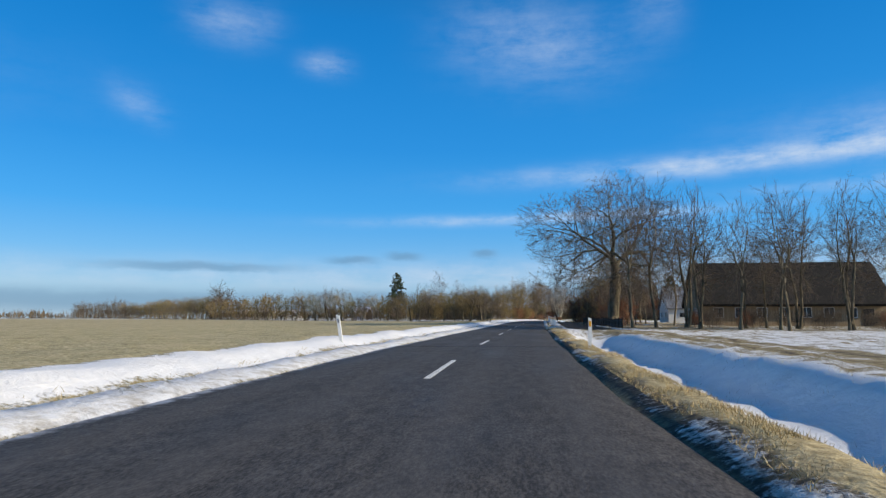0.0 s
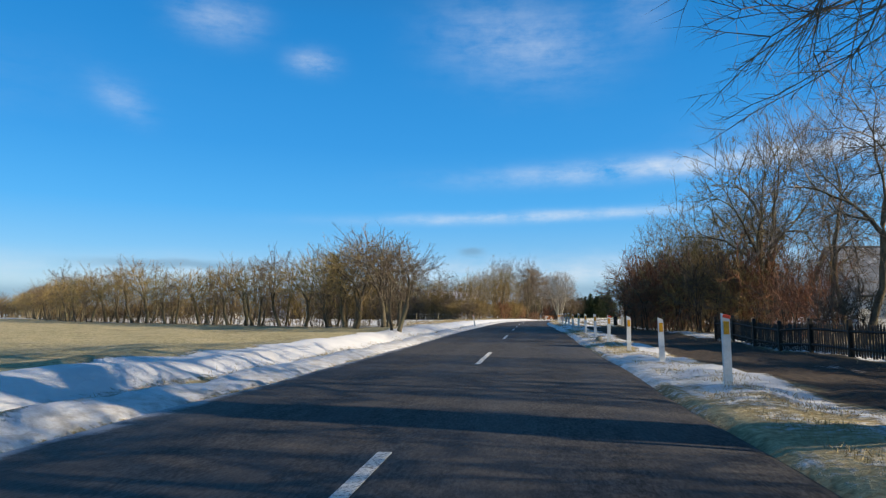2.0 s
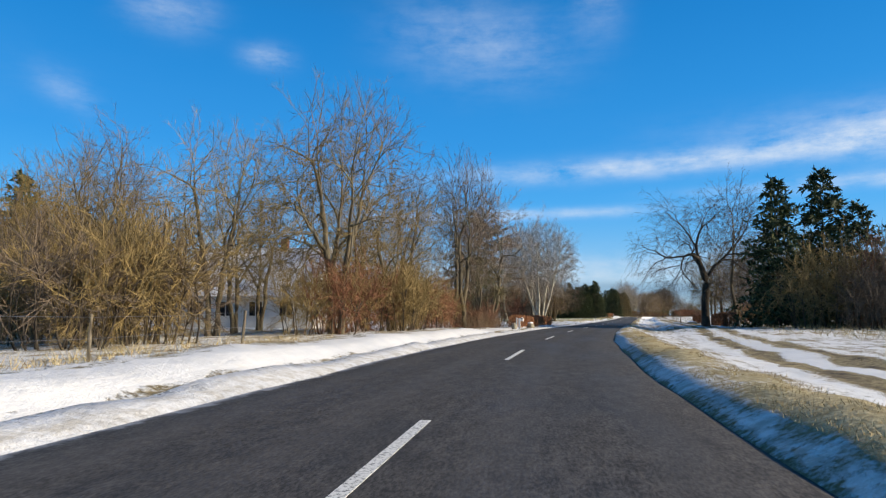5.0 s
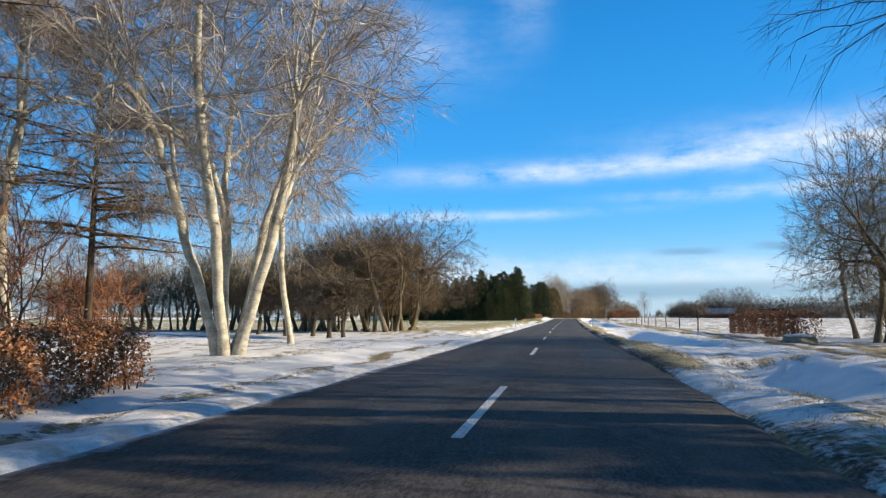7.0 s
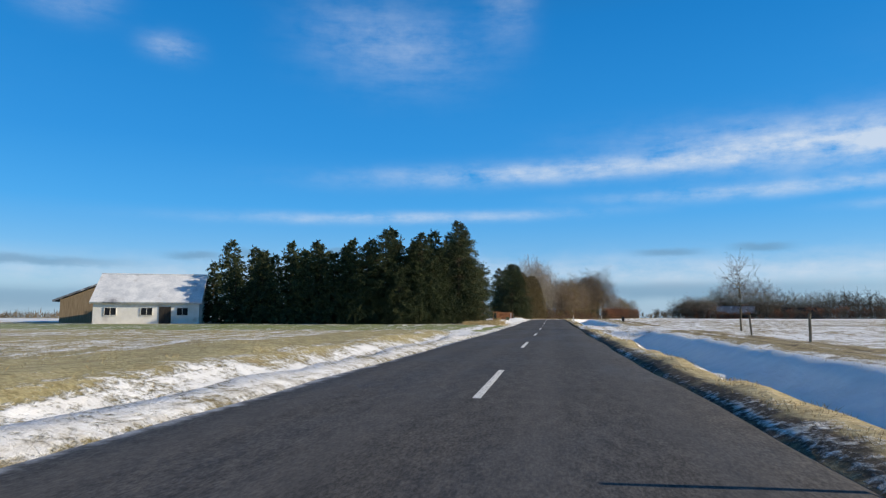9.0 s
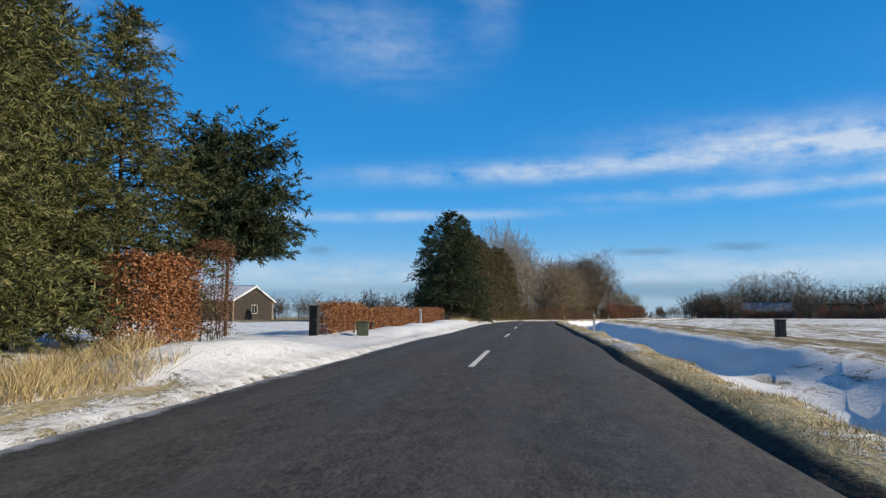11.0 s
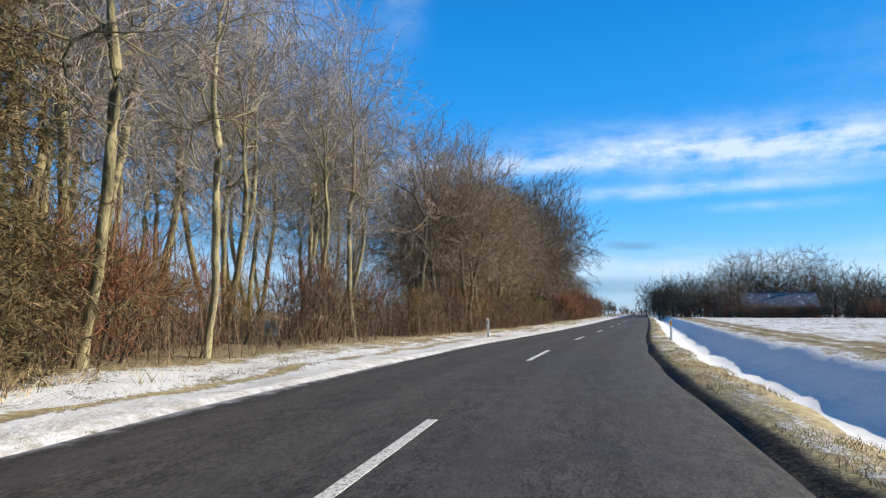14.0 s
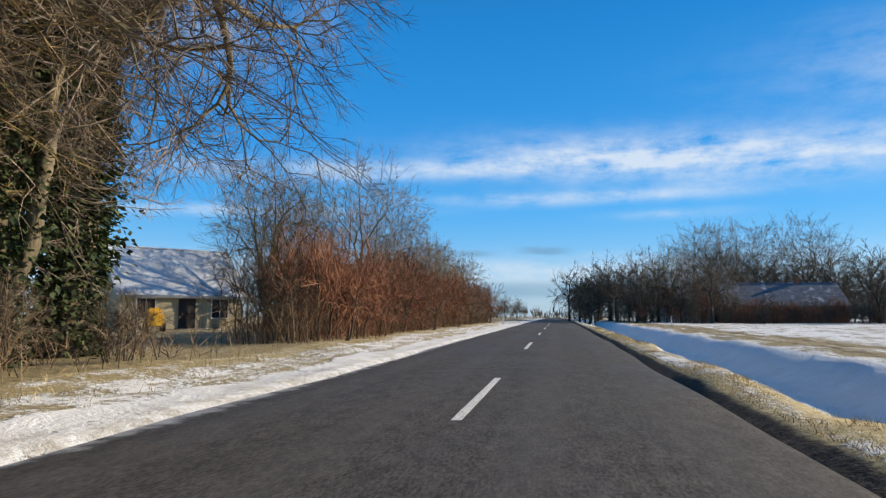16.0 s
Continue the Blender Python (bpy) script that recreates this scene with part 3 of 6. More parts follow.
    for nm, val, fill in (("snow", snow, 0.45), ("green", green, 0.35), ("soil", soil, 0.2), ("dry", dry, 0.3), ("along", s, 0.0), ("aside", d, 300.0)):
        at_ = me.attributes.new(nm, "FLOAT", "POINT")
        at_.data.foreach_set("value", np.concatenate([val, np.full(nx, fill)]).astype(np.float32))
    return tagged(new("ground", me), "flat winter fields with patchy snow, stubble and ditches", "ground", "", "structure")


build_ground()


def build_road():
    s_rows = np.concatenate([np.arange(-70, 660, 2.5), np.arange(660, 850, 10.0)])
    d_cols = np.array([-3.32, -3.15, -2.4, -1.2, 0, 1.2, 2.4, 3.1, 3.25])
    crown = np.array([-0.05, 0.0, 0.008, 0.012, 0.014, 0.012, 0.008, 0.0, -0.05])
    S, D = np.meshgrid(s_rows, d_cols, indexing="ij")
    wob = np.zeros_like(D)
    wob[:, 0] = wob[:, 1] = 0.06 * np.sin(s_rows * 0.9) + 0.05 * np.sin(s_rows * 0.37 + 1)
    wob[:, -1] = wob[:, -2] = 0.05 * np.sin(s_rows * 0.7 + 2) + 0.05 * np.sin(s_rows * 0.29)
    D = D + wob
    A = np.interp(S, S_FINE, TH)
    X, Y = np.interp(S, S_FINE, RX) + D * np.cos(A), np.interp(S, S_FINE, RY) - D * np.sin(A)
    Z = rise(S) + crown[None, :] + 0 * S
    nr, nc = S.shape
    faces = [(i * nc + j, i * nc + j + 1, (i + 1) * nc + j + 1, (i + 1) * nc + j) for i in range(nr - 1) for j in range(nc - 1)]
    me = mesh("road", np.stack([X, Y, Z], -1).reshape(-1, 3).tolist(), faces, M_ASPHALT, True)
    at_ = me.attributes.new("across", "FLOAT", "POINT")
    at_.data.foreach_set("value", D.reshape(-1).astype(np.float32))
    at_ = me.attributes.new("along", "FLOAT", "POINT")
    at_.data.foreach_set("value", S.reshape(-1).astype(np.float32))
    road = tagged(new("road", me), "dark grey asphalt country road with worn wheel tracks", "road", "", "structure")
    dash = box_mesh("lane_dash", 0.12, 5.0, 0.006, M_PAINT)
    for k in range(-1, 44):
        s = 15 * k + 2.5
        p = spot(s, 0)
        slope = math.degrees(math.atan2(float(rise(s + 2.5) - rise(s - 2.5)), 5.0))
        part("lane_dash", dash, road, "", pose(p.x, p.y, float(rise(s)) + 0.0125, slope, 0, bearing(s)))
    # thin dark strips across both lanes; the one at 262 paints a shadow
    strip = box_mesh("tar_seam", 6.2, 0.045, 0.006, M_DARKSTRIP)
    for s, t in ((28, 4), (151, 3), (262, -2), (374.5, 2)):
        p = spot(s, 0)
        part("tar_seam", strip, road, "thin dark strip across the lane", pose(p.x, p.y, float(rise(s)) + 0.011, 0, 0, bearing(s) + t))
    return road


build_road()


# ---- plants ----
def side_of(d):
    u = d.cross(Vector((0, 0, 1)))
    return u.normalized() if u.length > 1e-4 else Vector((1, 0, 0))


class Tubes:
    """Collects tapered tubes and small triangles into one mesh."""

    def __init__(self):
        self.v, self.f = [], []

    def tube(self, pts, radii, sides):
        base = len(self.v)
        n = len(pts)
        for i, p in enumerate(pts):
            d = (pts[min(i + 1, n - 1)] - pts[max(i - 1, 0)]).normalized()
            u = side_of(d)
            w = d.cross(u)
            for k in range(sides):
                a = 2 * math.pi * k / sides
                self.v.append(p + (u * math.cos(a) + w * math.sin(a)) * radii[i])
        for i in range(n - 1):
            for k in range(sides):
                a, b = base + i * sides + k, base + i * sides + (k + 1) % sides
                self.f.append((a, b, b + sides, a + sides))

    def spike(self, p, q, r):
        """A twig: a three-sided pyramid."""
        d = q - p
        u = side_of(d)
        w = d.normalized().cross(u)
        b = len(self.v)
        self.v += [p + u * r, p - u * r * 0.5 + w * r * 0.87, p - u * r * 0.5 - w * r * 0.87, q]
        self.f += [(b, b + 1, b + 3), (b + 1, b + 2, b + 3), (b + 2, b, b + 3)]

    def ribbon(self, p, m, q, w, u):
        """A fine branch, bent once."""
        b = len(self.v)
        u = u * w
        self.v += [p - u, p + u, m + u * 0.7, m - u * 0.7, q]
        self.f += [(b, b + 1, b + 2, b + 3), (b + 3, b + 2, b + 4)]

    def twig(self, p, q, u, w):
        b = len(self.v)
        self.v += [p - u * w, p + u * w, q]
        self.f.append((b, b + 1, b + 2))

    def leaf(self, p, d, up, length, width):
        """A leaf folded along its midrib."""
        u = d.cross(up)
        u = u.normalized() if u.length > 1e-4 else Vector((1, 0, 0))
        b = len(self.v)
        mid = p + d * length * 0.5
        self.v += [p, mid + u * width * 0.5 + up * width * 0.2, p + d * length, mid - u * width * 0.5 + up * width * 0.2]
        self.f += [(b, b + 1, b + 2), (b, b + 2, b + 3)]

    def needle(self, p, q, u):
        b = len(self.v)
        self.v += [p - u, p + u, q]
        self.f.append((b, b + 1, b + 2))

    def mesh(self, name, material, rounded=False):
        return mesh(name, [tuple(v) for v in self.v], self.f, material, rounded)


def vary(rng, d, amount):
    return (d + Vector((rng.gauss(0, amount), rng.gauss(0, amount), rng.gauss(0, amount)))).normalized()


def turned(rng, d, angle):
    """A direction that leaves d by an angle, in a random turn round it."""
    u = side_of(d)
    w = d.cross(u)
    a = rng.uniform(0, 2 * math.pi)
    return (d * math.cos(angle) + (u * math.cos(a) + w * math.sin(a)) * math.sin(angle)).normalized()


def across(rng, d):
    """A random direction square to d."""
    u = d.cross(Vector((rng.uniform(-1, 1), rng.uniform(-1, 1), rng.uniform(-1, 1))))
    return u.normalized() if u.length > 1e-4 else Vector((1, 0, 0))


PLANTS = {}


def dome_tree(key, name, label, seed, shape, trunk_r, bark, twig, group="", stems=1, lean=0.05, points=700, step=0.45, tip_r=0.006, sprays=3, spray=0.55, hang=0.0, limit=0.02, ivy=0, rough=0.35, fork=2,
              category="tree", spread=0.22, bent=(0.0, 0.0), shell=0.38):
    """A leafless tree whose limbs fork again and again towards tips spread through an uneven crown: shape is trunk height, crown centre, radius, half height."""
    rng = random.Random(seed)
    g = np.random.default_rng(seed)
    clear, zc, ra, rc = shape
    v = g.normal(size=(points, 3))
    v /= np.linalg.norm(v, axis=1)[:, None]
    r = g.random(points) ** shell
    bulge = np.array([1 + rough * noise.noise(Vector(q) * 1.4 + Vector((seed, 0, 0))) + 0.6 * rough * noise.noise(Vector(q) * 3.4 + Vector((0, seed, 0))) for q in v.tolist()])
    aim = v * (r * bulge)[:, None] * np.array([ra, ra, rc]) + np.array([0, 0, zc])
    aim = aim[aim[:, 2] > clear * 0.75]
    lift_ = np.clip((aim[:, 2] - clear) / max(rc, 0.1), 0, 2)
    aim[:, 0] += bent[0] * lift_
    aim[:, 1] += bent[1] * lift_
    nodes, above, stack = [], [], []
    ways = [2 * math.pi * (k + rng.uniform(-0.25, 0.25)) / stems for k in range(stems)]
    turn = np.arctan2(aim[:, 1], aim[:, 0]) + g.normal(size=len(aim)) * 0.35
    share = np.argmax(np.cos(turn[:, None] - np.array(ways)[None]) + 0.25 * g.random((1, stems)), axis=1)
    for k, a in enumerate(ways):
        wide = spread * rng.uniform(0.5, 1.2) if stems > 1 else 0.0
        p = np.array([math.cos(a) * wide, math.sin(a) * wide, -0.2])
        d = np.array([math.cos(a) * lean, math.sin(a) * lean, 1.0])
        up, rise_to = -1, clear * rng.uniform(0.85, 1.15)
        while p[2] < rise_to or up < 0:
            nodes.append(p)
            above.append(up)
            up = len(nodes) - 1
            d = d + np.array([rng.gauss(0, 0.05), rng.gauss(0, 0.05), 0.02])
            d = d / np.linalg.norm(d)
            p = p + d * step
        if (share == k).any():
            stack.append((up, d, aim[share == k]))
    while stack:
        i, d, tips = stack.pop()
        p, m = nodes[i], len(tips)
        v = tips.mean(0) - p
        far = max(np.linalg.norm(v), 1e-6)
        reach = far * (1.0 if m == 1 else g.uniform(0.26, 0.46))
        go = v / far + (0.15 if m == 1 else 0.55) * d
        count = min(max(1, int(round(reach / step))), 6)
        for k in range(count):
            w = go / np.linalg.norm(go) + g.normal(size=3) * 0.085 + np.array([0, 0, 0.03])
            d = w / np.linalg.norm(w)
            p = p + d * reach / count
            nodes.append(p)
            above.append(i)
            i = len(nodes) - 1
        if m == 1:
            continue
        u = tips - p
        u = u / np.maximum(np.linalg.norm(u, axis=1), 1e-6)[:, None]
        u = u - u.mean(0)
        along = u @ np.linalg.eigh(u.T @ u)[1][:, 2]
        order = np.argsort(along)
        cut = min(max(1, int(m * g.uniform(0.25, 0.75))), m - 1)
        stack.append((i, d, tips[order[:cut]]))
        stack.append((i, d, tips[order[cut:]]))
    P = np.array(nodes)
    total = len(P)
    kids = [[] for k in range(total)]
    for i, u in enumerate(above):
        if u >= 0:
            kids[u].append(i)
    load = np.zeros(total)
    for i in range(total - 1, -1, -1):
        load[i] = max(load[i], 1.0)
        if above[i] >= 0:
            load[above[i]] += load[i]
    most = max(load[i] for i in range(total) if above[i] < 0)
    radius = tip_r + (trunk_r - tip_r) * (load / most) ** 0.64
    wood, crown = Tubes(), Tubes()
    points_v = [Vector(q) for q in P.tolist()]
    starts = [(i, i) for i in range(total) if above[i] < 0]
    while starts:
        i, root = starts.pop()
        chain = [root, i] if root != i else [i]
        while kids[chain[-1]]:
            c = sorted(kids[chain[-1]], key=lambda q: -load[q])
            starts += [(q, chain[-1]) for q in c[1:]]
            chain.append(c[0])
        if len(chain) < 2:
            continue
        rad = [float(radius[q]) for q in chain]
        rad[0] = min(rad[0], rad[1] * 1.25)
        if above[chain[0]] < 0:
            rad[0] *= 1.5
            rad[1] = rad[1] * 1.25
        thick = [q for q in range(len(chain)) if rad[q] > limit]
        cut = (thick[-1] + 2) if thick else 0
        if cut >= 2:
            wood.tube([points_v[q] for q in chain[:cut]], rad[:cut], 8 if rad[0] > 0.12 else (5 if rad[0] > 0.05 else 4))
        rest = list(range(max(cut - 1, 0), len(chain)))
        if len(rest) > 1:
            crown.tube([points_v[chain[q]] for q in rest], [max(rad[q], tip_r) for q in rest], 3)
    for i in range(total):
        if load[i] > 5 or above[i] < 0:
            continue
        d = points_v[i] - points_v[above[i]]
        d.normalize()
        for k in range(sprays + (2 if not kids[i] else 0)):
            q = turned(rng, d, rng.uniform(0.15, 0.8))
            q = (q + Vector((0, 0, 0.12 - hang))).normalized()
            ll = spray * rng.uniform(0.5, 1.3)
            a, b = points_v[i], points_v[i] + q * ll * 0.55
            e = b + (vary(rng, q, 0.25) + Vector((0, 0, -hang * 0.8))).normalized() * ll * 0.55
            crown.ribbon(a, b, e, tip_r * 0.9, across(rng, q))
            for j in range(fork):
                s = a.lerp(b, rng.uniform(0.3, 1.0))
                w = (turned(rng, q, rng.uniform(0.4, 0.9)) + Vector((0, 0, -hang))).normalized()
                crown.twig(s, s + w * ll * rng.uniform(0.35, 0.7), across(rng, w), tip_r * 0.8)
    ob = thing(name, Matrix(), label, category, group)
    part("trunk", wood.mesh(key + "_trunk", bark, True), ob)
    part("crown", crown.mesh(key + "_crown", twig), ob)
    if ivy:
        lv = Tubes()
        stem = [i for i in range(total) if radius[i] > trunk_r * 0.4]
        for k in range(ivy):
            i = rng.choice(stem)
            a = rng.uniform(0, 2 * math.pi)
            r0 = float(radius[i]) + abs(rng.gauss(0, 0.24)) * (0.8 + 0.4 * math.sin(P[i][2] * 1.3 + 2 * a))
            p = points_v[i] + Vector((math.cos(a) * r0, math.sin(a) * r0, rng.uniform(-0.3, 0.3)))
            lv.leaf(p, vary(rng, Vector((math.cos(a), math.sin(a), -0.5)), 0.5), vary(rng, Vector((0, 0, 1)), 0.4), rng.uniform(0.1, 0.18), rng.uniform(0.09, 0.16))
        part("ivy", lv.mesh(key + "_ivy", M_IVY), ob, "dark green ivy climbing the trunk")
    PLANTS[key] = [ob, 0]
    return ob


def conifer(key, name, label, seed, tall, radius, whorls, per, sprigs, needles, material, clear=0.6, droop=0.25, full=0.85, blade_w=0.03, blade_l=0.2, group="", bough=0.022):
    """A spruce: a straight trunk, drooping boughs and sprays of needles."""
    rng = random.Random(seed)
    wood, green = Tubes(), Tubes()
    wood.tube([Vector((0, 0, -0.2)), Vector((0, 0, tall * 0.5)), Vector((0, 0, tall * 0.97))], [tall * 0.01, tall * 0.006, 0.01], 8)
    boughs = []
    for wv in range(whorls):
        f0 = (wv + 0.5) / whorls
        for b in range(max(4, int(per * (1 - 0.5 * f0)))):
            boughs.append(min(max((wv + rng.uniform(-0.2, 1.2)) / whorls, 0), 0.995))
    for f in boughs:
        z = clear + (tall - clear) * f
        reach = radius * min(1.0, (1 - f) ** full * 1.08 + 0.035) * (0.72 + 0.28 * min(1, f * 5 + 0.3))
        a = rng.uniform(0, 2 * math.pi)
        ll = reach * rng.uniform(0.66, 1.2)
        out = Vector((math.cos(a), math.sin(a), 0))
        up0 = 0.12 + 0.75 * f * f
        pts = []
        for k in range(5):
            g = k / 4
            pts.append(Vector((0, 0, z)) + out * ll * g + Vector((0, 0, ll * (up0 * g - (droop + 0.35) * g * g + 0.2 * g ** 3))))
        if bough > 0.03:
            wood.tube(pts, [bough * (1 - 0.8 * k / 4) for k in range(5)], 4)
        else:
            wood.ribbon(pts[0], pts[2], pts[4], bough, Vector((0, 0, 1)))
        side = Vector((-out.y, out.x, 0))
        for s in range(max(3, int(sprigs * min(1.0, 0.3 + ll / radius)))):
            g = 0.12 + 0.88 * (s + rng.random()) / sprigs if ll > radius * 0.7 else rng.uniform(0.12, 1.0)
            x = min(g, 1.0) * 4
            i = min(int(x), 3)
            p = pts[i].lerp(pts[i + 1], x - i)
            sg = rng.choice((-1, 1))
            dd = (out * rng.uniform(0.15, 0.9) + side * sg * rng.uniform(0.1, 1.0) + Vector((0, 0, rng.uniform(-0.75, 0.55)))).normalized()
            tip = p + dd * (0.22 + 0.42 * (1 - abs(g - 0.45))) * min(1.0, 0.35 + ll / 2.2)
            for nn in range(needles):
                q = p.lerp(tip, rng.random())
                nd = vary(rng, dd, 0.6)
                green.needle(q, q + nd * blade_l * rng.uniform(0.6, 1.4), across(rng, nd) * blade_w)
    ob = thing(name, Matrix(), label, "tree", group)
    part("trunk", wood.mesh(key + "_trunk", M_DARKBARK, True), ob)
    part("crown", green.mesh(key + "_crown", material), ob)
    PLANTS[key] = [ob, 0]
    return ob


def plant(key, s, d, size=1.0, turn=None, rng=random.Random(11), tall=None, up=0.0, label=""):
    """Sets the first specimen of a kind, or a copy of it."""
    ob, used = PLANTS[key]
    PLANTS[key][1] += 1
    turn = rng.uniform(0, 360) if turn is None else turn
    if not used:
        ob.matrix_basis = at(s, d, turn, 1.0, up)
    else:
        ob = copy_thing(ob, at(s, d, turn, size, up, tall))
    if label:
        ob["label"] = label
    return ob


# kinds of bare trees
dome_tree("oak", "oak_tree", "old broad leafless oak with heavy spreading limbs", 3, (3.4, 9.0, 10.2, 8.0), 0.62, M_BARK, M_TWIG, points=2700, step=0.5, tip_r=0.0065, sprays=3, spray=0.8, limit=0.03, rough=0.35)
dome_tree("weeping", "weeping_tree", "tall dark leafless tree with hanging twigs", 17, (3.2, 8.6, 8.3, 7.3), 0.42, M_DARKBARK, M_TWIG, points=850, step=0.5, tip_r=0.0055, sprays=2, spray=1.1, hang=0.5, limit=0.03, rough=0.5)
for k in range(3):
    dome_tree("slim%d" % k, "bare_tree", "slender leafless tree with upright grey-brown branches", 20 + k, (3.6, 8.4, 3.0, 5.8), 0.15, M_BARK, M_TWIG, "roadside bare trees", 1 + (k == 2), 0.14, 330, 0.5, 0.0065, sprays=2, spray=0.75, limit=0.025, fork=2, rough=0.5)
for k in range(2):
    dome_tree("pole%d" % k, "pole_tree", "tall slender leafless tree with pale stems tinted as sunlit", 33 + k, (4.4, 9.0, 3.2, 6.2), 0.105, M_SUNBARK, M_PALETWIG, "pale trees at the bend", 1 + k, 0.12, 330, 0.5, 0.0065, sprays=2, spray=0.8, limit=0.02, fork=2, rough=0.5)
for k in range(2):
    dome_tree("woody%d" % k, "woodland_tree", "leafless woodland tree with a dense rounded twig crown", 40 + k, (2.2, 7.2, 4.6, 5.6), 0.16, M_BARK, (M_WOODTWIG, M_GOLDTWIG)[k], "bare wood beside the road", 1 + k, 0.12, 480, 0.5, 0.007, sprays=2, spray=0.85, limit=0.03, fork=2, rough=0.4)
for k in range(2):
    dome_tree("far%d" % k, "distant_tree", "distant leafless tree in a dark wood", 50 + k, (1.6, 6.6, 4.7, 5.4), 0.25, M_DARKBARK, M_FARTWIG, "distant wood", 1, 0.05, 130, 1.0, 0.024, 2, 1.4, 0, 0.06, fork=1, rough=0.5)
for k in range(3):
    dome_tree("gnarl%d" % k, "hedgerow_tree", "gnarled leafless hedgerow tree with a wind-bent crown", 60 + k, (0.9, 3.3, 2.5, 2.3), 0.13, M_BARK, (M_TWIG, M_OLIVETWIG, M_GOLDTWIG)[k], "hedgerow trees", 2 + k % 2, 0.3, 330, 0.32, 0.006, 2, 0.45, 0, 0.03, 0, 0.5, 2, spread=0.3, bent=(0.5, 0.0))
for k, tw in enumerate((M_REDTWIG, M_GOLDTWIG, M_TWIG)):
    dome_tree("bush%d" % k, ("red_twig_shrub", "golden_twig_shrub", "brown_twig_shrub")[k], ("dense red-brown leafless shrub", "dense golden-brown leafless shrub", "dense grey-brown leafless shrub")[k], 70 + k, (0.25, 1.9, 2.15, 2.1), 0.035,
              M_DARKBARK, tw, "roadside thicket", 8, 0.5, 240, 0.38, 0.009, 2, 0.58, 0.0, 0.018, 0, 0.5, 2, category="shrub", spread=0.7, shell=0.6)
dome_tree("birch", "birch_tree", "leafless birch with several white stems", 81, (2.2, 8.2, 5.6, 5.2), 0.14, M_BIRCH, M_PALETWIG, "", 5, 0.25, 1900, 0.42, 0.006, 3, 0.8, 0.1, 0.025, rough=0.3)
dome_tree("birch_one", "birch_tree", "single slender white-stemmed birch", 82, (3.4, 8.0, 2.6, 5.0), 0.12, M_BIRCH, M_PALETWIG, "", 1, 0.1, 420, 0.42, 0.005, 3, 0.7, 0.1, 0.03)
dome_tree("ivied", "ivy_clad_tree", "leafless tree with its trunk wrapped in ivy", 86, (4.4, 9.0, 6.4, 6.2), 0.42, M_BARK, M_TWIG, "ivy-clad trees", 1, 0.05, 1200, 0.48, 0.006, sprays=3, spray=0.75, limit=0.025, ivy=15000, rough=0.5)
dome_tree("clipped", "clipped_tree", "round clipped tree with dense dark olive twigs", 95, (1.1, 2.0, 1.35, 1.15), 0.1, M_DARKBARK, M_FARTWIG, "clipped garden trees", 1, 0.03, 700, 0.2, 0.006, 3, 0.25, 0.0, 0.025, rough=0.12, shell=0.5)
conifer("spruce", "spruce_tree", "dense dark green spruce with drooping boughs", 101, 12.0, 3.9, 34, 12, 15, 22, M_NEEDLE, 0.5, 0.3, 0.74, 0.022, 0.19, "spruce stand")
conifer("spruce_b", "spruce_tree", "shaggy olive-green spruce with brownish boughs", 102, 10.0, 3.3, 34, 13, 18, 26, M_NEEDLE_WARM, 0.9, 0.35, 0.6, 0.011, 0.16, "spruce stand")
conifer("larch", "larch_tree", "bare larch with level tiers of red-brown twigs", 90, 13.4, 5.2, 14, 8, 30, 16, M_BROWN_NEEDLE, 3.4, 0.02, 0.36, 0.009, 0.34, "", 0.05)
conifer("spruce_far", "spruce_tree", "narrow dark green spruce", 103, 13.0, 3.7, 32, 10, 9, 5, M_NEEDLE, 0.4, 0.3, 0.68, 0.1, 0.42, "distant spruces")
conifer("spruce_hi", "spruce_tree", "tall spruce with its boughs beginning high up", 105, 11.5, 3.4, 33, 12, 17, 24, M_OLIVE_NEEDLE, 1.1, 0.32, 0.62, 0.016, 0.17, "spruce stand")
conifer("spruce_open", "spruce_tree", "broad dark green spruce with boughs clear of the ground", 106, 11.2, 4.0, 32, 12, 15, 24, M_NEEDLE, 1.7, 0.12, 0.62, 0.022, 0.19, "spruce stand")
conifer("pine", "pine_tree", "round-headed dark pine on a bare trunk", 104, 7.4, 2.7, 26, 14, 14, 20, M_NEEDLE, 3.0, -0.05, 0.28, 0.022, 0.18)


def stuff(name, tubes, material, label, category):
    return tagged(new(name, tubes.mesh(name, material)), label, category, "", "stuff")


def grass_strip(name, s0, s1, d0, d1, per_m, low, high, label, seed, material=None, drop=None, width=0.0045):
    rng = random.Random(seed)
    t = Tubes()
    places = [(rng.uniform(s0, s1), rng.uniform(d0, d1)) for k in range(int((s1 - s0) * per_m))]
    places = [p for p in places if not (drop and drop(p[0])) and noise.noise(Vector((p[0] * 0.35, p[1] * 0.9, 3.0))) > -0.12]
    for p in spots([q[0] for q in places], [q[1] for q in places], -0.02):
        hgt = rng.uniform(low, high)
        bend = Vector((rng.gauss(0, 0.5) * hgt, rng.gauss(0, 0.5) * hgt, hgt))
        t.needle(p, p + bend, across(rng, bend) * width)
    return stuff(name, t, material or M_HAY, label, "grass")


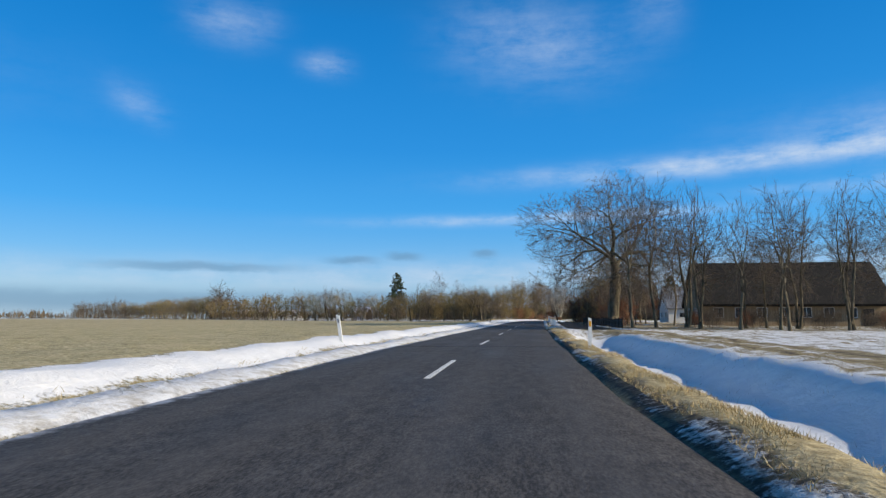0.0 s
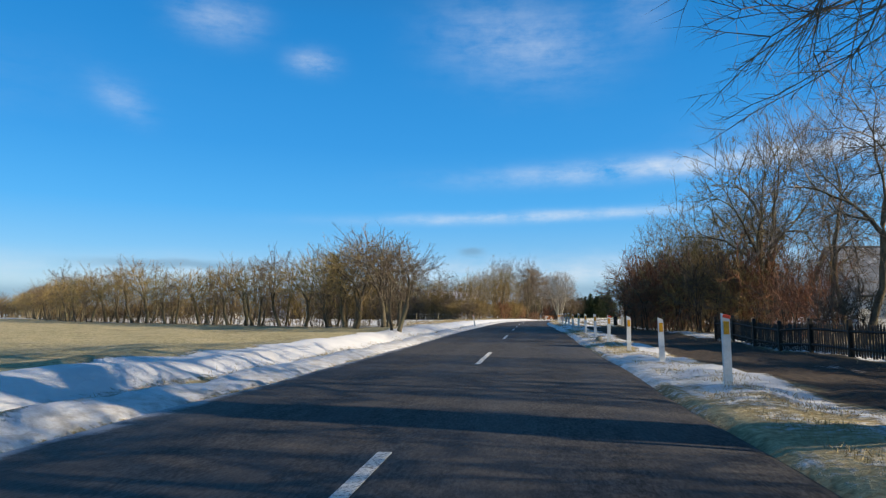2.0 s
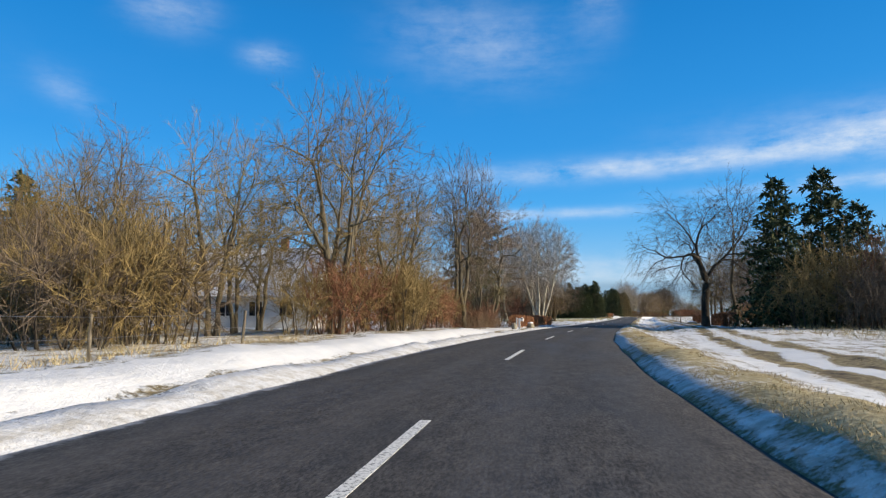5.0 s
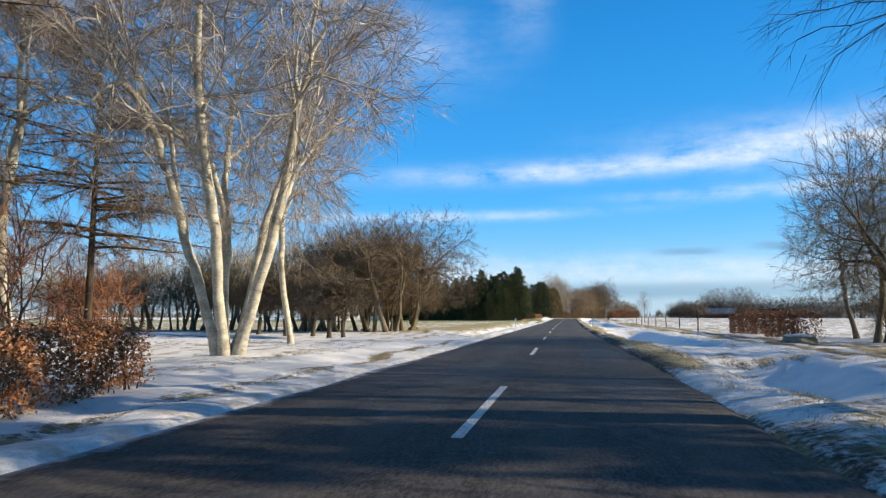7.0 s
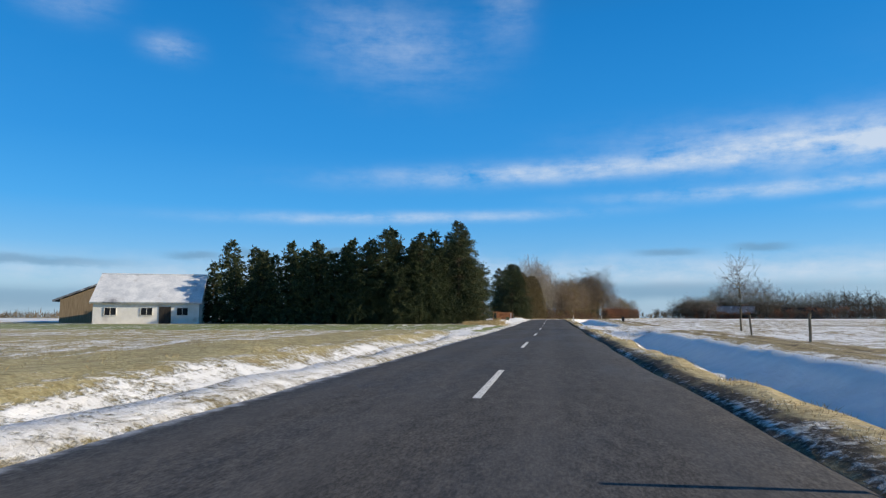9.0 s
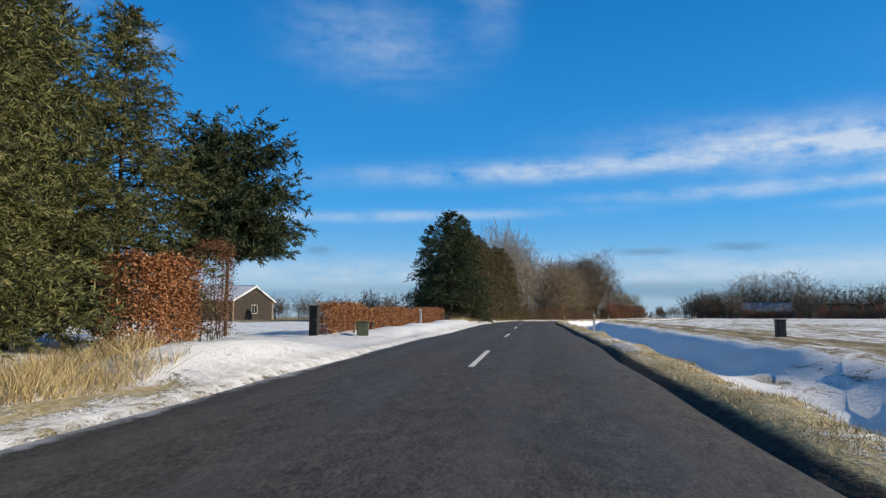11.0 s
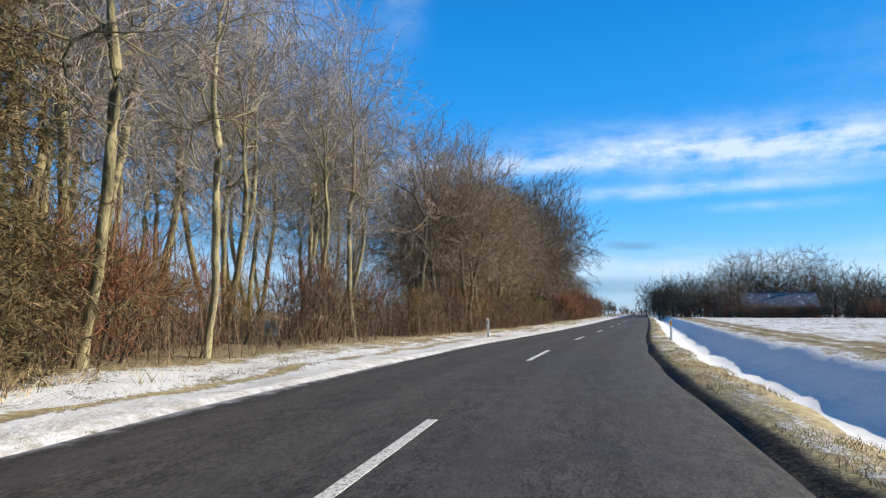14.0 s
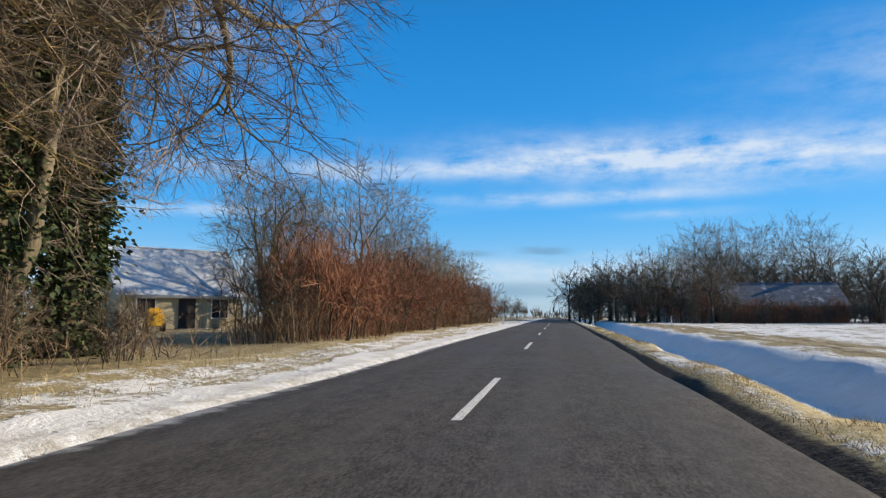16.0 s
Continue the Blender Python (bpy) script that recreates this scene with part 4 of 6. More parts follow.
def leaf_hedge(s0, s1, d, width, tall, leaves, material, label, seed, open_top=0.1, leaf=0.1):
    """A clipped beech hedge: upright stems inside, withered leaves all over."""
    rng = random.Random(seed)
    stems, lv = Tubes(), Tubes()
    origin = spot((s0 + s1) / 2, d)
    length = s1 - s0
    for k in range(int(length * 9)):
        s = rng.uniform(s0, s1)
        p = spot(s, d + rng.uniform(-0.3, 0.3) * width, -0.05) - origin
        q = p + Vector((rng.gauss(0, 0.12), rng.gauss(0, 0.12), tall * rng.uniform(0.75, 1.02)))
        stems.tube([p, p.lerp(q, 0.5) + Vector((rng.gauss(0, 0.05), rng.gauss(0, 0.05), 0)), q], [0.014, 0.01, 0.004], 3)
        for j in range(5):
            a = p.lerp(q, rng.uniform(0.2, 0.95))
            stems.spike(a, a + Vector((rng.gauss(0, 0.25), rng.gauss(0, 0.25), rng.uniform(0.05, 0.35))), 0.006)
    raw = []
    for k in range(int(leaves * length)):
        s = rng.uniform(s0, s1)
        wob = 0.06 * math.sin(s * 2.1) + 0.05 * math.sin(s * 5.3 + 1)
        face = rng.random()
        if face < 0.6:
            e, z = 0.5 * width + wob - abs(rng.gauss(0, 0.12)) + 0.04, rng.uniform(0.03, 1) ** 0.85 * tall
        elif face < 0.72:
            e, z = -0.5 * width - wob + rng.gauss(0, 0.05), rng.uniform(0.06, 1) * tall
        else:
            e, z = rng.uniform(-0.5, 0.5) * width, tall + rng.gauss(0, 0.05) + abs(rng.gauss(0, open_top))
        z += 0.06 * math.sin(s * 1.3)
        if s < s0 + 0.4 or s > s1 - 0.4:
            e = rng.uniform(-0.5, 0.5) * width
            z = rng.uniform(0.05, 1) * tall
        raw.append((s, d + e * (1 if d < 0 else -1), z))
    for p in spots([q[0] for q in raw], [q[1] for q in raw], [q[2] for q in raw]):
        dd = vary(rng, Vector((rng.uniform(-1, 1), rng.uniform(-1, 1), rng.uniform(-0.7, 0.3))), 0.3)
        lv.leaf(p - origin, dd, vary(rng, Vector((0, 0, 1)), 0.6), leaf * rng.uniform(0.7, 1.3), leaf * 0.6 * rng.uniform(0.7, 1.3))
    ob = thing("beech_hedge", Matrix.Translation(origin), label, "hedge")
    part("twig_frame", stems.mesh("hedge_twig_frame", M_DARKBARK), ob)
    part("foliage", lv.mesh("hedge_foliage", material), ob)
    return ob


# ---- buildings ----
def slab(p, q, r, s_, thick):
    """Verts and faces of a thick four-cornered sheet."""
    nrm = (q - p).cross(s_ - p).normalized() * thick
    v = [p, q, r, s_, p + nrm, q + nrm, r + nrm, s_ + nrm]
    f = [(0, 3, 2, 1), (4, 5, 6, 7), (0, 1, 5, 4), (1, 2, 6, 5), (2, 3, 7, 6), (3, 0, 4, 7)]
    return v, f


def window_part(parent, x, y, z, w, h, face, bars=1):
    """A window on a wall that faces -y (face 0), +x (1), +y (2) or -x (3)."""
    m = pose(x, y, z, 0, 0, (0, 90, 180, 270)[face])
    bm = bmesh.new()
    bar = 0.06
    pieces = [(0, 0, w + 0.12, bar), (0, h, w + 0.12, bar)] + [(sx * (w / 2 + 0.03), h / 2, bar, h + bar) for sx in (-1, 1)] + [(w * (k + 1) / (bars + 1) - w / 2, h / 2, 0.04, h) for k in range(bars)]
    for px_, pz_, sx, sz in pieces:
        r = bmesh.ops.create_cube(bm, size=1.0)
        for v in r["verts"]:
            v.co = Vector((v.co.x * sx + px_, v.co.y * 0.09 - 0.02, v.co.z * sz + pz_))
    me = bpy.data.meshes.new("window_frame")
    bm.to_mesh(me)
    bm.free()
    me.materials.append(M_WINFRAME)
    win = part("window", me, parent, "", m)
    part("pane", box_mesh("pane", w, 0.03, h, M_GLASSDARK), win, "dark window glass", pose(0, 0.0, 0))
    return win


def house(name, s, d, turn, width, length, eave, ridge, wall, roof, label, windows=(), door=None, chimney=None, over=0.35, gable=None, thick=0.22, halfhip=False):
    """A gabled house: ridge along local x, long walls face -y and +y."""
    ob = thing(name, at(s, d, turn), label, "house" if "house" in name else "barn")
    w2, l2, t = width / 2, length / 2, 0.3
    for nm, y0 in (("wall", -w2), ("wall", w2 - t)):
        me = box_mesh("long_wall", length, t, eave + 0.4, wall)
        part("wall", me, ob, "", pose(0, y0 + t / 2, -0.4))
    for x0 in (-l2 + t / 2, l2 - t / 2):
        xa, xb = x0 - t / 2, x0 + t / 2
        yi = w2 - t - 0.002
        pr = [(-yi, -0.4), (yi, -0.4), (yi, eave), (0, eave + (ridge - eave) * yi / w2), (-yi, eave)]
        v = [(xa, y, z) for y, z in pr] + [(xb, y, z) for y, z in pr]
        f = [tuple(range(5)), tuple(range(9, 4, -1))] + [(i, i + 5, (i + 1) % 5 + 5, (i + 1) % 5) for i in range(5)]
        part("gable", mesh("gable", v, f, gable or wall), ob, "")
    lo = eave - over * (ridge - eave) / w2
    for sg in (-1, 1):
        a, b = Vector((-l2 - 0.3, sg * (w2 + over), lo)), Vector((l2 + 0.3, sg * (w2 + over), lo))
        c, e = Vector((l2 + 0.3, 0, ridge)), Vector((-l2 - 0.3, 0, ridge))
        v, f = slab(a, b, c, e, thick) if sg < 0 else slab(b, a, e, c, thick)
        part("roof", mesh("roof_slope", [tuple(x) for x in v], f, roof), ob, "")
    part("ridge", box_mesh("ridge_cap", length + 0.6, 0.4, 0.14, roof, 0.04), ob, "", pose(0, 0, ridge + thick * 0.75))
    for x, z, w, h, face in windows:
        if face in (0, 2):
            window_part(ob, x, (-w2 - 0.02) if face == 0 else (w2 + 0.02), z, w, h, face)
        else:
            window_part(ob, (l2 + 0.02) if face == 1 else (-l2 - 0.02), x, z, w, h, face)
    if door:
        x, w, h, face = door
        m = pose(x, -w2 - 0.03, 0, 0, 0, 0) if face == 0 else (pose(-l2 - 0.03, x, 0, 0, 0, 270) if face == 3 else pose(l2 + 0.03, x, 0, 0, 0, 90))
        part("door", box_mesh("door_leaf", w, 0.08, h, M_DARKWOOD, 0.01), ob, "dark wooden door", m)
    if chimney:
        part("chimney", box_mesh("chimney_stack", 0.6, 0.6, 1.6, M_BRICK, 0.02), ob, "", pose(chimney, 0, ridge - 0.5))
    return ob


house("thatched_barn", 96, 34, 0, 10, 22, 3.1, 7.9, M_BROWNWALL, M_THATCH, "long farm barn with a high dark thatched roof",
      [(-9 + 2.6 * k, 1.1, 1.1, 1.2, 0) for k in range(7)] + [(-2, 1.1, 1.0, 1.2, 3), (2, 1.1, 1.0, 1.2, 3)], (8.5, 1.2, 2.1, 0), over=0.7, thick=0.4)
house("white_house", 132, 34, 0, 9, 17, 2.7, 6.4, M_PLASTER, M_ROOF, "white plastered farmhouse with small dark windows and grey roof",
      [(-6 + 3.0 * k, 1.0, 1.2, 0.8, 0) for k in range(5)] + [(-2, 1.0, 1.1, 0.9, 3), (2, 1.0, 1.1, 0.9, 3), (0, 3.6, 0.9, 0.9, 3)], None, -3.0)
house("white_house", 230, -27, 8, 8, 12, 2.7, 6.6, M_PLASTER, M_SNOWROOF, "white house with a snow-dusted roof behind bare trees",
      [(-4 + 2.6 * k, 0.9, 1.1, 1.2, 0) for k in range(4)] + [(-1.6, 0.9, 1.0, 1.2, 1), (1.6, 0.9, 1.0, 1.2, 1), (0, 3.4, 0.9, 1.0, 1)], None, 2.0)
house("field_shed", 236, -78, 0, 6, 5.4, 2.2, 4.6, M_SHEDWALL, M_SNOWROOF, "grey boarded field shed with a snowy roof and dark open end", (), (0, 3.0, 2.1, 1), gable=M_DARKWOOD)
house("brown_barn", 404, -57.5, 112, 12, 13, 2.9, 5.4, M_BROWNWALL, M_ROOF, "brown boarded barn with a low gable", [(2, 1.2, 1.2, 0.9, 0)], None, over=0.8)
house("white_barn", 395, -47, 22, 8.5, 11.5, 2.6, 5.8, M_PLASTER, M_SNOWROOF, "long white farm building with a snow-dusted roof", [(-3.9 + 3.9 * k, 1.0, 1.2, 0.9, 0) for k in range(3)], (2.0, 1.3, 2.0, 0))
# gables in dark wood: shade on the brown wall put into its colour
house("low_house", 474, -50, 0, 11, 26, 2.5, 4.4, M_BROWNWALL, M_SNOWROOF, "low brown house with a snow-covered roof and gables coloured as shaded", [(-9 + 4.0 * k, 0.9, 1.6, 1.1, 0) for k in range(5)] + [(0, 0.9, 1.4, 1.1, 1)], gable=M_DARKWOOD)
house("farmhouse", 668, 33, 0, 9, 16, 2.4, 5.6, M_BRICK, M_ROOF, "low brick farmhouse with a steep grey roof behind bare trees", [(-6 + 3.0 * k, 0.9, 1.3, 1.1, 0) for k in range(5)], None, 3.0)
house("farm_house_wing", 671, 20.5, 90, 7, 8, 2.3, 4.8, M_PLASTER, M_ROOF, "pale side wing with a grey roof beside the farmhouse", [(-2, 0.9, 1.1, 1.1, 0), (2, 0.9, 1.1, 1.1, 0)])
house("dark_barn", 672, 60, 0, 8, 16, 2.3, 4.8, M_DARKWOOD, M_THATCH, "low dark barn with a dark weathered roof", (), (2.0, 2.4, 2.0, 0))
house("beige_house", 606, -26.5, 48, 8, 8, 2.3, 5.4, M_BEIGE, M_SNOWROOF, "small beige boarded house with a snowy roof among bare trees", [(-2.4, 0.7, 1.1, 1.3, 0), (2.4, 0.7, 1.1, 1.3, 0), (0, 0.8, 1.2, 1.2, 1)], (0.2, 1.1, 2.0, 0))
house("far_barn", 330, -190, 20, 10, 34, 2.5, 5.0, M_PLASTER, M_SNOWROOF, "distant white farm building with a snowy roof", [(-12 + 5.0 * k, 1.0, 1.4, 1.0, 0) for k in range(5)])


# ---- road furniture ----
def delineator(s, d, lean=0.0, tilt=0.0, amber=True, red=False):
    """A flat white marker post with a slanted top, a reflector on either face and a cap."""
    ob = thing("marker_post", at(s, d, up=-0.04 if d > 0 and (s < 50 or s > 132) else 0.0) @ pose(0, 0, 0, tilt, lean, 0), ("white roadside marker post with amber reflector" if amber else "white roadside marker post with small grey reflector")
               + (" and red cap" if red else "") + (", leaning" if abs(lean) > 3 else ""), "marker post", "roadside marker posts")
    prof = [(-0.06, 0), (0.06, 0), (0.06, 0.93), (0.045, 1.0), (-0.06, 1.045)]
    v = [(x, -0.035, z - (0.25 if z == 0 else 0)) for x, z in prof] + [(x, 0.035, z - (0.25 if z == 0 else 0)) for x, z in prof]
    n_ = len(prof)
    f = [tuple(range(n_)), tuple(range(2 * n_ - 1, n_ - 1, -1))] + [(i + n_, (i + 1) % n_ + n_, (i + 1) % n_, i) for i in range(n_)]
    part("post", mesh("marker_post_body", v, f, M_WHITE), ob)
    part("reflector", box_mesh("reflector_plate", 0.085 if amber else 0.05, 0.012, 0.2 if amber else 0.16, M_AMBER if amber else M_ROOF, 0.004), ob,
         "amber reflector" if amber else "grey reflector", pose(0, -0.041, 0.72))
    if red:
        part("cap", box_mesh("post_cap", 0.124, 0.076, 0.06, M_RED, 0.01), ob, "red cap", pose(0, 0, 0.965, 0, 14, 0))
    return ob


delineator(26.8, 4.1, 1.0)
for k in range(16):
    delineator(75.3 + 5.04 * k, float(np.interp(k, [0, 5, 9, 12, 15], [4.3, 4.18, 4.08, 4.18, 4.4])), 1.2 * math.sin(k * 1.7), 1.5 * math.sin(k * 3.1), True, k in (5, 15, 2))
delineator(27, -5.0, -9, 0, False)
delineator(134.6, -3.7, -10, 2, False, True)
for s, d, l in ((325.5, -4.4, 1), (433.3, -5.9, -1), (527.5, -4.8, -2), (632, -4.6, 1)):
    delineator(s, d, l, 0, False)
for s, d, l in ((325.5, 4.3, -1), (427, 4.3, 2), (525.5, 4.35, 1), (626, 4.3, 0), (640, 13.5, 0)):
    delineator(s, d, l, 0, True)


def rough_post(s, d, tall, r, material, name="fence_post", label="weathered round wooden fence post", group="wire fence posts", seed=0, lean=2.0):
    rng = random.Random(seed * 7 + int(s * 10))
    t = Tubes()
    t.tube([Vector((0, 0, -0.3)), Vector((rng.gauss(0, 0.006), 0, tall * 0.5)), Vector((0, 0, tall - 0.02)), Vector((0, 0, tall)), Vector((0, 0, tall + 0.001))], [r, r * 1.02, r * 0.95, r * 0.8, 0.001], 9)
    ob = tagged(new(name, t.mesh(name, material, False)), label, "post", group)
    ob.matrix_basis = at(s, d) @ pose(0, 0, 0, rng.gauss(0, lean), rng.gauss(0, lean), 0)
    return ob


def wire_run(points, heights, sag, label):
    """Each wire of a fence runs from post to post on its own."""
    for h in heights:
        t, path = Tubes(), []
        for (s0, d0), (s1, d1) in zip(points, points[1:]):
            a, b = spot(s0, d0, h), spot(s1, d1, h)
            path += [a, a.lerp(b, 0.5) - Vector((0, 0, sag))]
        path.append(b)
        t.tube(path, [0.004] * len(path), 3)
        tagged(new("fence_wire", t.mesh("fence_wire", M_WIRE)), label, "wire", "fence wires")


left_posts = [(118 + 5.9 * k, -7.2 - 0.1 * math.sin(k)) for k in range(14)]
for k, (s, d) in enumerate(left_posts):
    rough_post(s, d, 0.92, 0.04, M_WOOD, seed=k, lean=3)
wire_run(left_posts, (0.45, 0.85), 0.03, "thin sagging fence wire between wooden posts")
right_posts = [(306 + 9.3 * k, 11.9 + 0.1 * k) for k in range(7)]
for k, (s, d) in enumerate(right_posts):
    rough_post(s, d, 1.25, 0.065, M_WOOD, seed=50 + k)
wire_run(right_posts, (0.4, 0.75, 1.1), 0.02, "thin fence wire beside a snowy field")
mesh_posts = [(446.5 + 1.25 * k, -6.4) for k in range(5)]
for k, (s, d) in enumerate(mesh_posts):
    rough_post(s, d, 0.85, 0.03, M_DARKWOOD, label="thin dark garden fence post", group="garden fence posts", seed=80 + k)
wire_run(mesh_posts, (0.1, 0.2, 0.3, 0.4, 0.5, 0.6, 0.7, 0.8), 0.004, "fine wire mesh of a garden fence")


def picket_fence(s0, s1, d0, d1):
    """A dark picket fence with posts, rails and pointed pales."""
    n_ = int((s1 - s0) / 2.2)
    pts = [(s0 + (s1 - s0) * k / n_, d0 + (d1 - d0) * k / n_) for k in range(n_ + 1)]
    ob = thing("picket_fence", Matrix(), "low dark-stained picket fence along the snowy path", "fence")
    pale = mesh("pale", [(-0.035, -0.01, 0.06), (0.035, -0.01, 0.06), (0.035, -0.01, 0.84), (0, -0.01, 0.9), (-0.035, -0.01, 0.84),
                         (-0.035, 0.01, 0.06), (0.035, 0.01, 0.06), (0.035, 0.01, 0.84), (0, 0.01, 0.9), (-0.035, 0.01, 0.84)],
                [(0, 1, 2, 3, 4), (9, 8, 7, 6, 5), (0, 5, 6, 1), (1, 6, 7, 2), (2, 7, 8, 3), (3, 8, 9, 4), (4, 9, 5, 0)], M_DARKWOOD)
    postm = box_mesh("post", 0.1, 0.1, 1.2, M_DARKWOOD, 0.01)
    for k, (s, d) in enumerate(pts):
        p = spot(s, d, -0.2)
        part("post", postm, ob, "", pose(p.x, p.y, p.z, 0, 0, bearing(s)))
    count = 0
    for (sa, da), (sb, db) in zip(pts, pts[1:]):
        a, b = spot(sa, da), spot(sb, db)
        yaw = math.degrees(math.atan2(b.y - a.y, b.x - a.x))
        for h in (0.25, 0.7):
            rail = Tubes()
            rail.tube([a + Vector((0, 0, h)), b + Vector((0, 0, h))], [0.035, 0.035], 4)
            part("rail", rail.mesh("rail", M_DARKWOOD), ob)
        m_ = int((b - a).length / 0.13)
        for j in range(m_):
            q = a.lerp(b, (j + 0.5) / m_)
            part("pale", pale, ob, "", pose(q.x, q.y, q.z + 0.02 * math.sin(j * 1.7 + sa), 0, 1.5 * math.sin(j * 5.1 + sa), yaw) @ pose(0, -0.05, 0))
            count += 1
    return ob


picket_fence(66, 104, 10.2, 9.0)


def boulder(s, d, rx, ry, rz, seed, label, snow_cap=True):
    bm = bmesh.new()
    bmesh.ops.create_icosphere(bm, subdivisions=3, radius=1.0)
    for v in bm.verts:
        q = v.co.copy()
        k = 1 + 0.22 * noise.noise(q * 1.3 + Vector((seed, 0, 0))) + 0.08 * noise.noise(q * 3.5 + Vector((0, seed, 0)))
        v.co = Vector((q.x * rx * k, q.y * ry * k, max(q.z, -0.5) * rz * k + rz * 0.45))
    me = bpy.data.meshes.new("boulder")
    bm.to_mesh(me)
    bm.free()
    me.materials.append(M_STONE)
    ob = thing("boulder", at(s, d), label, "stone")
    part("stone", me, ob)
    if snow_cap:
        bm = bmesh.new()
        bmesh.ops.create_icosphere(bm, subdivisions=3, radius=1.0)
        for v in bm.verts:
            q = v.co.copy()
            k = 1 + 0.15 * noise.noise(q * 1.7 + Vector((seed, 2, 0)))
            v.co = Vector((q.x * rx * 0.75 * k, q.y * ry * 0.75 * k, q.z * rz * 0.3 * k + rz * 1.28))
        cap = bpy.data.meshes.new("snow_cap")
        bm.to_mesh(cap)
        bm.free()
        cap.materials.append(M_SNOW)
        part("snow_cap", cap, ob, "cap of white snow")
    return ob


boulder(238.2, -4.55, 0.34, 0.4, 0.34, 2, "grey-brown boulder with a snow cap before the hedge")
boulder(232.0, -4.9, 0.2, 0.22, 0.38, 5, "upright mossy boundary stone", False)
boulder(101.8, 3.95, 0.13, 0.13, 0.1, 7, "small dark stone on the verge", False)
boulder(283.5, 12.3, 0.8, 0.7, 0.3, 9, "low snow-covered boulder before a clipped hedge")


def gate_post(s, d, tall, wide, label, material=M_WHITE):
    ob = thing("gate_post", at(s, d), label, "post", "white posts at the drive")
    part("shaft", box_mesh("post_shaft", wide, wide, tall + 0.2, material, 0.012), ob, "", pose(0, 0, -0.2))
    part("cap", box_mesh("post_cap", wide + 0.03, wide + 0.03, 0.04, material, 0.012), ob, "", pose(0, 0, tall))
    return ob


gate_post(232.6, -4.8, 0.86, 0.09, "white painted square post beside the drive")
gate_post(233.2, -4.65, 0.86, 0.1, "white painted square post beside the drive")
gate_post(233.9, -4.85, 0.88, 0.09, "white painted square post beside the drive")


def mailbox(s, d):
    ob = thing("mailbox", at(s, d), "rounded white mailbox on a thin post", "mailbox")
    part("post", box_mesh("mailbox_post", 0.05, 0.05, 0.75, M_WOOD, 0.008), ob, "", pose(0, 0, -0.15))
    bm = bmesh.new()
    bmesh.ops.create_cube(bm, size=1.0)
    for v in bm.verts:
        v.co = Vector((v.co.x * 0.24, v.co.y * 0.36, v.co.z * 0.34))
    bmesh.ops.bevel(bm, geom=[e for e in bm.edges if abs(e.verts[0].co.y - e.verts[1].co.y) > 0.1 and e.verts[0].co.z > 0], offset=0.1, segments=5, affect="EDGES")
    me = bpy.data.meshes.new("mailbox_body")
    bm.to_mesh(me)
    bm.free()
    me.materials.append(M_WHITE)
    part("box", me, ob, "", pose(0, 0, 0.76))
    part("flap", box_mesh("flap", 0.18, 0.012, 0.06, M_ROOF, 0.004), ob, "grey letter flap", pose(0, -0.184, 0.78))
    return ob


mailbox(234.3, -4.65)


def bin_post(s, d, w, h, label, material, lid=True, turn=0):
    ob = thing("utility_cabinet", at(s, d, turn), label, "cabinet")
    part("body", box_mesh("cabinet_body", w, w * 0.75, h + 0.1, material, 0.015), ob, "", pose(0, 0, -0.1))
    if lid:
        part("lid", box_mesh("cabinet_lid", w + 0.05, w * 0.75 + 0.05, 0.06, material, 0.018), ob, "", pose(0, 0, h))
    part("door", box_mesh("cabinet_door", w * 0.86, 0.015, h * 0.8, material, 0.005), ob, "", pose(0, -w * 0.375 - 0.004, h * 0.1))
    part("lock", box_mesh("lock", 0.03, 0.02, 0.06, M_WIRE, 0.004), ob, "metal lock", pose(w * 0.33, -w * 0.375 - 0.014, h * 0.5))
    return ob


bin_post(417.0, -5.4, 0.46, 0.54, "grey-green electricity cabinet on the snow before the hedge", M_GREENBOX, True, 15)
bin_post(416.2, -7.1, 0.34, 1.05, "black letter pillar at the drive, capped with snow", M_BLACK, True, 0)
bin_post(420.5, 11.2, 0.36, 0.72, "black cabinet beside the snowy track", M_BLACK, True, 8)
bin_post(178, 5.8, 0.3, 0.62, "small black cabinet on the grassy verge", M_BLACK)
rough_post(423, -6.5, 0.55, 0.09, M_WOOD, "stump_post", "short thick wooden post in the snow", "stump posts", 3)
rough_post(418.6, -6.2, 0.45, 0.06, M_WOOD, "stump_post", "short thick wooden post in the snow", "stump posts", 4)
rough_post(231.6, -6.0, 0.9, 0.04, M_WOOD, "fence_post", "thin wooden post beside the drive", "drive posts", 5)


def small_machine(s, d):
    ob = thing("garden_machine", at(s, d, 40), "small yellow garden machine beside the house", "machine")
    part("body", box_mesh("machine_body", 0.9, 1.4, 0.7, M_YELLOW, 0.06, seg=2), ob, "", pose(0, 0, 0.3))
    part("hood", box_mesh("machine_hood", 0.7, 0.6, 0.35, M_YELLOW, 0.06, seg=2), ob, "", pose(0, 0.3, 1.0))
    for x in (-0.45, 0.45):
        for y in (-0.45, 0.45):
            t = Tubes()
            t.tube([Vector((x - 0.08, y, 0.28)), Vector((x - 0.075, y, 0.28)), Vector((x + 0.075, y, 0.28)), Vector((x + 0.08, y, 0.28))], [0.02, 0.28, 0.28, 0.02], 14)
            part("wheel", t.mesh("machine_wheel", M_RUBBER), ob)
    return ob


small_machine(597, -21.5)



